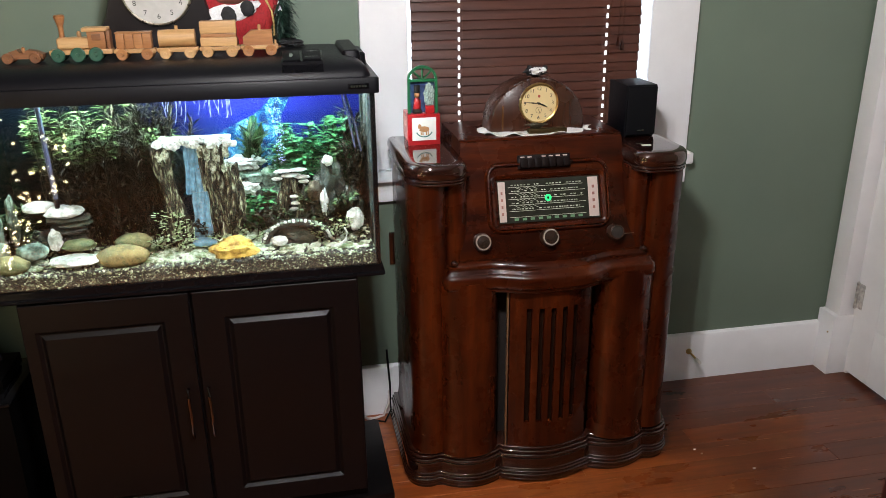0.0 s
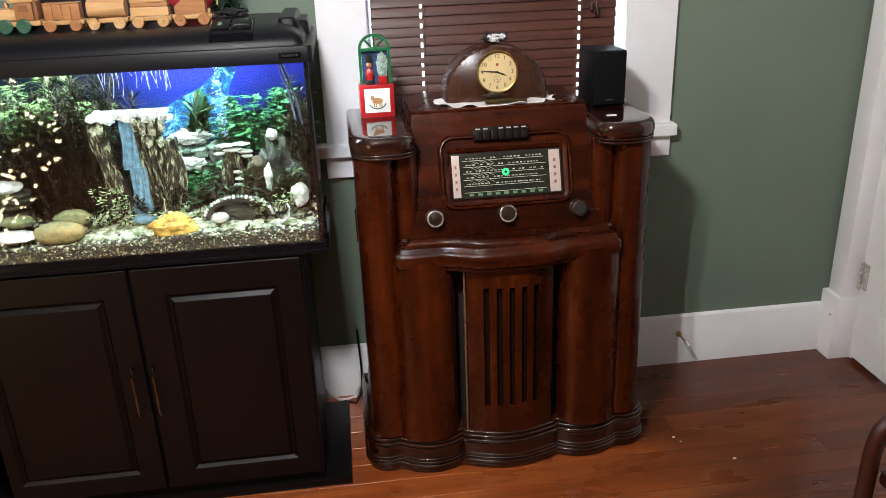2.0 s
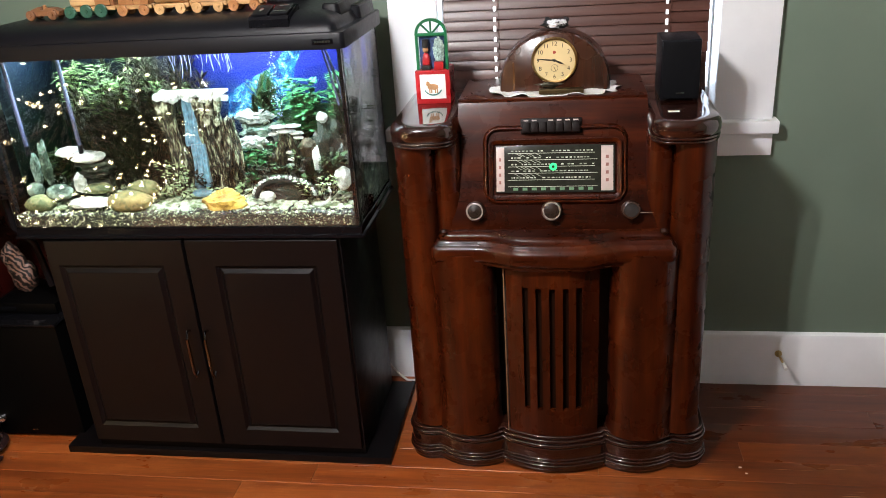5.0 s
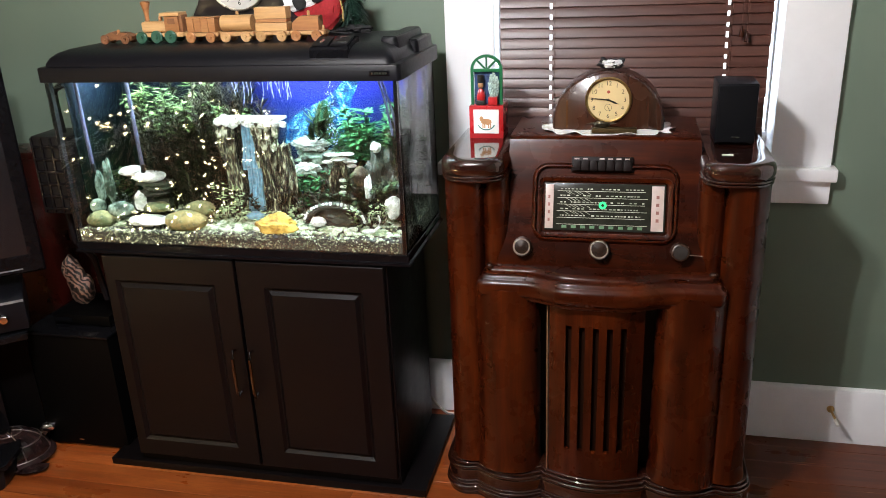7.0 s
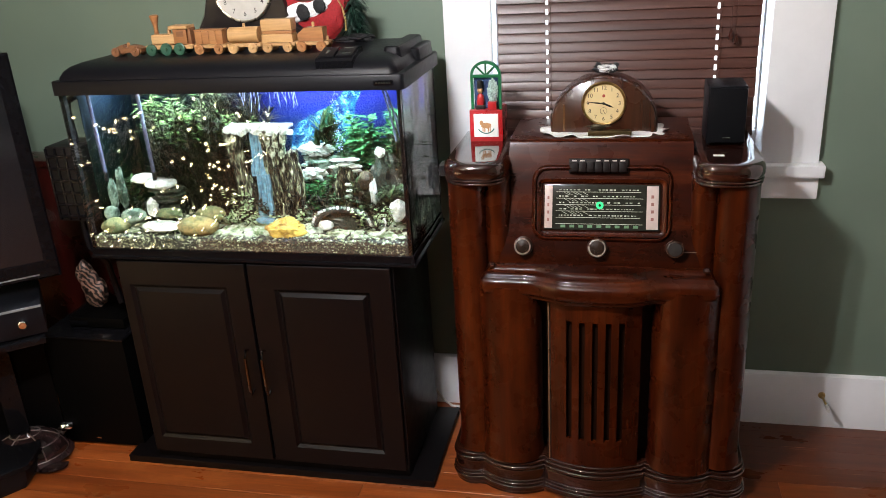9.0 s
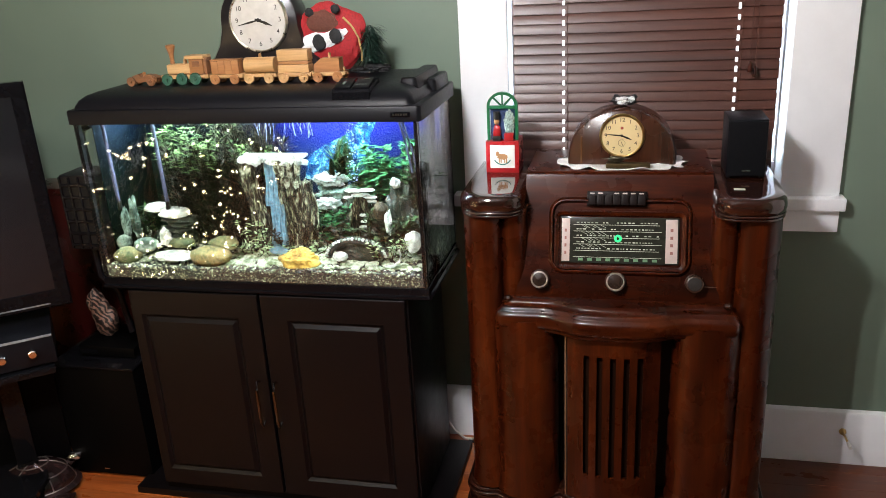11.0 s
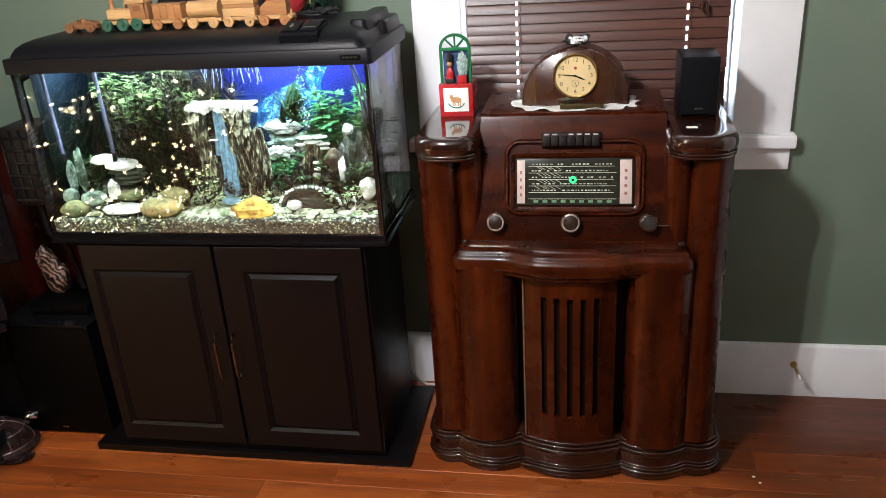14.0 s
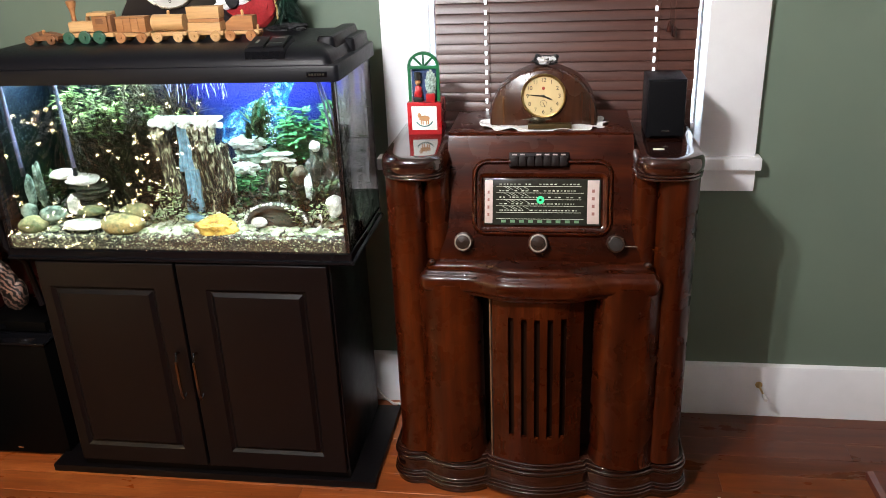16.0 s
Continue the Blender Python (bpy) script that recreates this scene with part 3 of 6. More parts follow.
# thin pale strip paints the light caught along the grille's left edge
part("corner_strip", box(-0.1255, -0.1215, -0.383, -0.37, 0.12, 0.652, 0.001), plain("edge_glint_tan", (0.16, 0.085, 0.045), 0.3), radio)

# ---- aquarium stand ----
stand = thing("aquarium_stand", -0.245, 2.24, 0, "black wooden aquarium cabinet with two panelled doors", "cabinet")
part("plinth", box(-0.498, 0.511, -0.401, 0.0, 0.0, 0.024, 0.003), M_BLACKWOOD, stand)
part("body", box(-0.394, 0.436, -0.385, -0.004, 0.024, 0.712, 0.002), M_BLACKWOOD, stand)


def panelled(x0, x1, z0, z1, px0, px1, pz0, pz1, back, front):
    """A door leaf with a raised field in a groove."""
    def loop(a, b, c, d, y):
        return [(a, y, c), (b, y, c), (b, y, d), (a, y, d)]

    stack = [loop(x0, x1, z0, z1, back), loop(x0, x1, z0, z1, front + 0.002), loop(x0 + 0.002, x1 - 0.002, z0 + 0.002, z1 - 0.002, front)]
    for inset, deep in ((0.0, 0.0), (0.0015, 0.0), (0.010, 0.0075), (0.013, 0.0075), (0.023, -0.001), (0.028, -0.0015)):
        stack.append(loop(px0 + inset, px1 - inset, pz0 + inset, pz1 - inset, front + deep))
    return rings(stack)


M_PULL = plain("dark_chrome", (0.12, 0.12, 0.13), 0.16, 1.0, vary=0.1)
for x0, x1, px0, px1, hx in ((-0.388, 0.009, -0.360, -0.052, -0.018), (0.017, 0.431, 0.090, 0.371, 0.034)):
    d = part("door", panelled(x0, x1, 0.056, 0.705, px0, px1, 0.108, 0.634, -0.386, -0.405), M_BLACKWOOD, stand, smooth=20)
    part("handle", tube([(hx, -0.405, 0.436), (hx, -0.420, 0.442), (hx, -0.430, 0.421), (hx + 0.001, -0.433, 0.366), (hx, -0.430, 0.316), (hx, -0.420, 0.298), (hx, -0.405, 0.304)], 0.0042, 8), M_PULL, d, "slim dark bow handle")

# ---- aquarium ----
TX, TY, TZ = -0.223, 2.02, 0.712
tank = thing("aquarium", TX, TY, TZ, "long glass aquarium with a black hood, lit inside", "aquarium")
part("base_rim", moulded(rounded_rect(-0.485, 0.485, -0.190, 0.190, 0.006, 3), [(-0.002, 0.0), (0.0, 0.002), (0.0, 0.008), (-0.006, 0.011), (-0.006, 0.028), (-0.009, 0.030)]), M_GLOSSBLACK, tank)
for nm, b in (("front_pane", (-0.475, 0.475, -0.185, -0.179, 0.030, 0.476)), ("side_pane", (-0.475, -0.469, -0.1785, 0.18, 0.030, 0.476)), ("side_pane", (0.469, 0.475, -0.1785, 0.18, 0.030, 0.476))):
    g = part(nm, box(*b, 0.0008, 1), M_FRONT if nm == "front_pane" else M_GLASS, tank)
    g.visible_shadow = False
M_SEAL = plain("black_silicone", (0.0025, 0.0025, 0.003), 0.7, spec=0.05)
for x in (-0.4695, 0.4695):
    part("seal", box(x - 0.0055, x + 0.0045, -0.1788, -0.164, 0.030, 0.476, 0.001), M_SEAL, tank)
part("back_pane", box(-0.475, 0.475, 0.181, 0.186, 0.030, 0.476, 0), M_SEAL, tank)

# hood
hood = part("hood", moulded(rounded_rect(-0.487, 0.487, -0.193, 0.205, 0.012, 4), [(-0.012, 0.476), (0.0, 0.471), (0.0, 0.505), (-0.002, 0.508), (-0.010, 0.509)]), M_BLACKPLASTIC, tank, "black plastic aquarium hood with a domed lid")
lid = []
for inset_f, inset_s, z in ((0.008, 0.014, 0.507), (0.010, 0.017, 0.517), (0.020, 0.024, 0.530), (0.038, 0.036, 0.540), (0.062, 0.055, 0.547), (0.090, 0.080, 0.5505), (0.12, 0.11, 0.551)):
    lid.append([(x, y, z) for x, y in rounded_rect(-0.487 + inset_s, 0.484 - inset_s, -0.193 + inset_f, 0.200 - inset_s * 0.4, 0.02, 4)])
part("lid", rings(lid), M_BLACKPLASTIC, hood)
part("end_rib", moulded(rounded_rect(0.412, 0.452, -0.085, 0.165, 0.01, 3), [(0.006, 0.530), (0.002, 0.550), (0, 0.558), (-0.004, 0.561)]), M_BLACKPLASTIC, hood)
part("end_step", moulded(rounded_rect(0.446, 0.476, 0.02, 0.175, 0.008, 3), [(0.004, 0.505), (0.001, 0.538), (-0.003, 0.542)]), M_BLACKPLASTIC, hood)
# switch box: a wedge on the sloping front of the lid, with two keys
sw_side = [(-0.178, 0.512), (-0.178, 0.541), (-0.172, 0.548), (-0.100, 0.565), (-0.088, 0.563), (-0.084, 0.545)]
sw = part("switch_box", rings([[(x, y, z) for y, z in sw_side] for x in (0.262, 0.265, 0.3555, 0.358)]), M_GLOSSBLACK, hood, "glossy black switch box with two keys", smooth=30)
TILT_SW = Matrix.Translation((0.022, -0.172, 0.548)) @ Matrix.Rotation(math.atan2(0.018, 0.072), 4, "X")
part("rocker", box(0.244, 0.284, 0.004, 0.066, 0.0, 0.004, 0.002), M_BLACKPLASTIC, sw, "", TILT_SW)
part("rocker", box(0.290, 0.332, 0.004, 0.066, 0.0, 0.005, 0.002), M_BLACKPLASTIC, sw, "", TILT_SW)
part("mark", moulded([(0.259, 0.022), (0.265, 0.020), (0.268, 0.032), (0.266, 0.042), (0.260, 0.043)], [(0, 0.004), (0, 0.0047)]), M_CHROME, sw, "silver mark", TILT_SW, smooth=0)
bm = bmesh.new()
for k in range(4):
    box(0.296 + 0.008 * k, 0.302 + 0.008 * k, 0.016, 0.019, 0.005, 0.0057, 0, bm=bm)
    box(0.302 + 0.006 * k, 0.306 + 0.006 * k, 0.050, 0.053, 0.005, 0.0057, 0, bm=bm)
part("printing", bm, M_CHROME, sw, "", TILT_SW, smooth=0, kind="stuff")
badge = part("badge", box(0.412, 0.462, -0.1955, -0.193, 0.483, 0.495, 0.001), M_GLOSSBLACK, hood, "small black maker's plate with silver writing")
bm = bmesh.new()
for k in range(6):
    box(0.418 + 0.0065 * k, 0.423 + 0.0065 * k, -0.1963, -0.1955, 0.4865, 0.4915, 0, bm=bm)
part("lettering", bm, M_CHROME, badge, smooth=0, kind="stuff")
tube_lamp = part("lamp_tube", tube([(-0.45, -0.02, 0.469), (0.45, -0.02, 0.469)], 0.006, 10), glow("fluorescent_tube", (0.85, 0.94, 1.0), 3.0), hood)
part("inner_shade", box(-0.465, 0.465, -0.17, 0.18, 0.497, 0.5, 0), M_BLACKPLASTIC, hood)

# cord tapes of the blind: cords in the gaps of the slats, glowing plates as daylight in the cord holes
for u in (0.566 - 0.784, 1.034 - 0.784):
    part("ladder_cord", tube([(u + 0.010, -0.012, 0.02), (u + 0.010, -0.012, 1.17)], 0.0008, 5), M_BLIND, blind)
    z = 0.030
    k = 0
    while z < 1.15:
        part("cord_hole_glow", box(u - 0.0034, u + 0.0034, -0.0126, -0.0112, z + 0.004, z + 0.0155 + 0.002 * (k % 3), 0.0006, 1), M_HOLE_GLOW, blind, "glowing plate for daylight in a cord hole")
        z += 0.0277
        k += 1
for u, zt, ln in ((1.068 - 0.784, 0.365, 0.8), (1.082 - 0.784, 0.352, 0.8)):
    part("lift_cord", tube([(u, -0.024, zt), (u, -0.024, zt + ln)], 0.0011, 5), M_BLIND, blind)
    part("tassel", lathe([(0.0008, 0.028), (0.003, 0.026), (0.0045, 0.018), (0.007, 0.006), (0.0072, 0.0), (0.001, -0.001)], 12), M_RADIO, blind, "small turned wooden cord pull", Matrix.Translation((u, -0.024, zt - 0.025)))

# ---- door ----
door = tagged(new("door_1"), "closed white painted panelled wooden door with old hinges", "door", kind="structure")
DX = WX1 - 0.008
leaf = part("leaf", box(DX + 0.012, DX + 0.045, DOOR[0] + 0.004, DOOR[1] - 0.004, 0.016, DOOR[2] - 0.004, 0.002), M_WHITE, door)
for y0, y1 in ((DOOR[0] + 0.004, DOOR[0] + 0.115), (DOOR[1] - 0.115, DOOR[1] - 0.004)):
    part("stile", box(DX, DX + 0.013, y0, y1, 0.016, DOOR[2] - 0.004, 0.002), M_WHITE, door)
for z0, z1 in ((0.016, 0.23), (0.62, 0.72), (1.12, 1.22), (1.58, 1.66), (1.94, DOOR[2] - 0.004)):
    part("rail", box(DX, DX + 0.013, DOOR[0] + 0.115, DOOR[1] - 0.115, z0, z1, 0.002), M_WHITE, door)
for z0, z1 in ((0.23, 0.62), (0.72, 1.12), (1.22, 1.58), (1.66, 1.94)):
    stack = []
    for inset, out in ((0, 0.012), (0.006, 0.010), (0.012, 0.002), (0.018, 0.001), (0.05, 0.006), (0.052, 0.006)):
        y0, y1 = DOOR[0] + 0.115 + inset, DOOR[1] - 0.115 - inset
        stack.append([(DX + 0.013 - out, y0, z0 + inset), (DX + 0.013 - out, y1, z0 + inset), (DX + 0.013 - out, y1, z1 - inset), (DX + 0.013 - out, y0, z1 - inset)])
    part("door_panel", rings(stack), M_WHITE, door, smooth=20)
M_OLDHINGE = plain("painted_worn_hinge", (0.50, 0.48, 0.45), 0.35, 0.3, vary=0.5, scale=90)
for z in (0.27, 1.72):
    hg = part("hinge", lathe([(0.0005, -0.004), (0.004, -0.002), (0.0055, 0.0), (0.0055, 0.098), (0.004, 0.100), (0.0005, 0.103)], 12), M_OLDHINGE, door, "worn painted butt hinge", Matrix.Translation((DX - 0.006, DOOR[1] - 0.002, z)))
    part("hinge_leaf", box(-0.001, 0.002, -0.030, 0.012, 0.002, 0.096, 0.0005, 1), M_OLDHINGE, hg, "", Matrix.Translation((0.005, 0, 0)))
trim = tagged(new("trim"), "white painted wooden door casing on square plinth blocks", "trim", kind="structure")
part("plinth_block", box(1.940, WX1, 2.232, 2.322, 0, 0.236, 0.003), M_WHITE, trim)
part("casing", box(1.958, WX1, 2.236, 2.316, 0.236, 2.10, 0.004), M_WHITE, trim)
part("plinth_block", box(1.940, WX1, 1.31, 1.413, 0, 0.236, 0.003), M_WHITE, trim)
part("casing", box(1.958, WX1, 1.315, 1.409, 0.236, 2.10, 0.004), M_WHITE, trim)
part("casing", box(1.956, WX1, 1.31, 2.322, 2.10, 2.22, 0.004), M_WHITE, trim)
part("jamb", box(WX1 - 0.001, WX1 + 0.11, DOOR[1] - 0.002, DOOR[1] + 0.014, 0.0, DOOR[2], 0.001), M_WHITE, trim)
tagged(part("trim_nail", lathe([(0.0005, 0), (0.003, 0), (0.003, 0.003), (0.0005, 0.0035)], 8, Matrix.Translation((1.940, 2.255, 0.165)) @ Matrix.Rotation(radians(-90), 4, "Y")), M_BRASS, trim), "rusty nail head")

# door stop, wall socket, cable
stop = thing("door_stop", 1.417, 2.307, 0.116, "brass door stop with a white rubber tip on the baseboard", "door stop")
part("flange", lathe([(0.0005, 0), (0.011, 0), (0.010, 0.005), (0.005, 0.009), (0.0005, 0.010)], 16, Matrix.Rotation(radians(90), 4, "X")), M_BRASS, stop)
part("rod", tube([(0, -0.006, 0), (0.004, -0.055, -0.006)], 0.0036, 8), M_BRASS, stop)
part("rubber_tip", tube([(0.004, -0.053, -0.006), (0.0055, -0.072, -0.0085), (0.006, -0.078, -0.009)], lambda s: 0.0062 - 0.001 * s, 10), plain("white_rubber", (0.6, 0.58, 0.54), 0.6), stop)
sock = thing("wall_socket", 0.368, WY1, 0.60, "small wall socket, plate darkened for shade, with a dark plug beside the window", "socket")
# plate coloured dark for the shade in the gap beside the tank
part("plate", box(-0.034, 0.034, -0.006, 0.0, -0.055, 0.055, 0.002), M_RADIO_DARK, sock)
for dz in (-0.02, 0.02):
    part("plug", box(-0.014, 0.014, -0.035, -0.006, dz - 0.013, dz + 0.013, 0.004), M_BLACKPLASTIC, sock)
cable = thing("power_cable", 0.20, 2.28, 0.0, "thin pale power cable trailing along the floor", "cable")
part("sheath", tube([(-0.05, 0.015, 0.11), (-0.034, 0.0, 0.083), (0.0, -0.012, 0.042), (0.035, -0.012, 0.012), (0.06, -0.002, 0.005), (0.09, 0.008, 0.006), (0.108, 0.005, 0.05), (0.112, 0.01, 0.10)], 0.0042, 8), plain("pale_cable", (0.62, 0.57, 0.52), 0.45), cable)
part("dark_sheath", tube([(0.05, -0.01, 0.004), (0.09, -0.03, 0.004), (0.112, -0.02, 0.04), (0.115, 0.0, 0.12), (0.11, 0.02, 0.25)], 0.0035, 8), M_BLACKPLASTIC, cable)
for u, v, s in ((1.366, 1.758, 0.006), (1.235, 1.887, 0.005), (1.247, 1.862, 0.004)):
    tagged(part("crumb", blob((0, 0, 0.002), (s, s * 0.6, 0.0025), 3, 0.4, 1), M_WHITE, at=Matrix.Translation((u, v, 0.0))), "small pale crumb on the floorboards", "crumb")

# ---- inside the tank ----
rnd = random.Random(21)
FX0, FX1, FY0, FY1 = TX - 0.467, TX + 0.467, 1.843, 2.150


def bed(x, y):
    """The gravel's height."""
    s = (y - FY0) / (FY1 - FY0)
    return 0.775 + 0.018 * s + 0.010 * noise.noise(Vector((x * 7, y * 7, 1.0))) + 0.012 * max(0, noise.noise(Vector((x * 3, y * 3, 4.0))))


# mixed grains, the dark share raised to paint the shaded front face
M_GRAVEL = Mat("aquarium_gravel", 0.55)
_g = M_GRAVEL.t.nodes.new("ShaderNodeNewGeometry")
M_GRAVEL.color(M_GRAVEL.ramp(_g.outputs["Random Per Island"], [(0.0, (0.003, 0.004, 0.002)), (0.48, (0.008, 0.010, 0.005)), (0.58, (0.07, 0.09, 0.045)), (0.66, (0.36, 0.43, 0.25)), (0.74, (0.012, 0.014, 0.007)), (0.84, (0.20, 0.20, 0.09)), (1.0, (0.66, 0.74, 0.54))]))
M_GRAVEL = M_GRAVEL.m
nx, ny = 60, 16
verts, faces = [], []
gravel = tagged(new("aquarium_gravel"), "bed of mixed pale and dark gravel in the tank", "gravel", kind="stuff")
bm = bmesh.new()
grid = [[bm.verts.new((FX0 + (FX1 - FX0) * i / nx, FY0 + (FY1 - FY0) * j / ny, bed(FX0 + (FX1 - FX0) * i / nx, FY0 + (FY1 - FY0) * j / ny) - 0.004)) for i in range(nx + 1)] for j in range(ny + 1)]
low = [bm.verts.new((v.co.x, FY0, 0.743)) for v in grid[0]]
for j in range(ny):
    for i in range(nx):
        bm.faces.new((grid[j][i], grid[j][i + 1], grid[j + 1][i + 1], grid[j + 1][i]))
for i in range(nx):
    bm.faces.new((low[i], low[i + 1], grid[0][i + 1], grid[0][i]))
part("gravel_bed", bm, plain("gravel_core", (0.015, 0.015, 0.009), 0.9, vary=0.5, scale=300, bump=0.4), gravel, kind="stuff")
base = bmesh.new()
bmesh.ops.create_icosphere(base, subdivisions=1, radius=1.0)
bv = [v.co.copy() for v in base.verts]
bf = [[v.index for v in f.verts] for f in base.faces]
base.free()


def grain(p, r):
    o = len(verts)
    a, b, c = rnd.uniform(0.7, 1.4), rnd.uniform(0.7, 1.3), rnd.uniform(0.5, 0.9)
    q = Euler((rnd.uniform(-0.6, 0.6), rnd.uniform(-0.6, 0.6), rnd.uniform(0, 6.3))).to_matrix()
    for v in bv:
        k = rnd.uniform(0.85, 1.15)
        verts.append(Vector(p) + q @ Vector((v.x * r * a * k, v.y * r * b * k, v.z * r * c * k)))
    faces.extend([[o + i for i in f] for f in bf])


for k in range(5200):
    x, y = rnd.uniform(FX0 + 0.004, FX1 - 0.004), FY0 + (FY1 - FY0) * rnd.random() ** 1.2
    grain((x, y, bed(x, y)), rnd.uniform(0.0028, 0.0062))
for k in range(3600):
    grain((rnd.uniform(FX0 + 0.004, FX1 - 0.004), FY0 + 0.002, rnd.uniform(0.745, 0.779)), rnd.uniform(0.0022, 0.0040))
me = bpy.data.meshes.new("pebbles")
me.from_pydata(verts, [], faces)
me.materials.append(M_GRAVEL)
ob = new("pebbles", me)
ob.parent = gravel
ob["kind"] = "stuff"


def stone_mat(name, a, b, c, rough=0.75, scale=30):
    m = Mat(name, rough, spec=0.25)
    v = m.coords()
    n = m.noise(v, scale * 1.6, 8, 0.75)
    patch = m.ramp(m.noise(v, scale * 0.6, 5, 0.7), [(0.44, (0,) * 3), (0.58, (1,) * 3)])
    m.color(m.mix(patch, m.ramp(n, [(0.34, a), (0.58, b)]), m.ramp(n, [(0.3, tuple(q * 0.4 for q in c)), (0.6, c)])))
    m.bump(n, 0.9, 0.006)
    return m.m


S_TAN = stone_mat("tan_stone", (0.16, 0.12, 0.04), (0.30, 0.23, 0.09), (0.13, 0.13, 0.055))
S_GOLD = stone_mat("ochre_stone", (0.42, 0.26, 0.04), (0.62, 0.44, 0.10), (0.30, 0.17, 0.035))
S_WHITE = stone_mat("white_stone", (0.66, 0.70, 0.64), (0.84, 0.85, 0.82), (0.46, 0.50, 0.42))
S_GREY = stone_mat("mossy_grey_stone", (0.06, 0.09, 0.06), (0.24, 0.31, 0.24), (0.03, 0.05, 0.03))
S_OLIVE = stone_mat("olive_stone", (0.10, 0.10, 0.04), (0.22, 0.20, 0.09), (0.08, 0.10, 0.04))
S_LICHEN = stone_mat("pale_lichen_resin", (0.10, 0.10, 0.045), (0.55, 0.58, 0.42), (0.05, 0.05, 0.02), scale=70)
S_BROWN = stone_mat("brown_stone", (0.05, 0.035, 0.016), (0.13, 0.095, 0.045), (0.04, 0.03, 0.015))
S_DARK = stone_mat("dark_slate", (0.020, 0.020, 0.018), (0.055, 0.055, 0.045), (0.03, 0.04, 0.025))

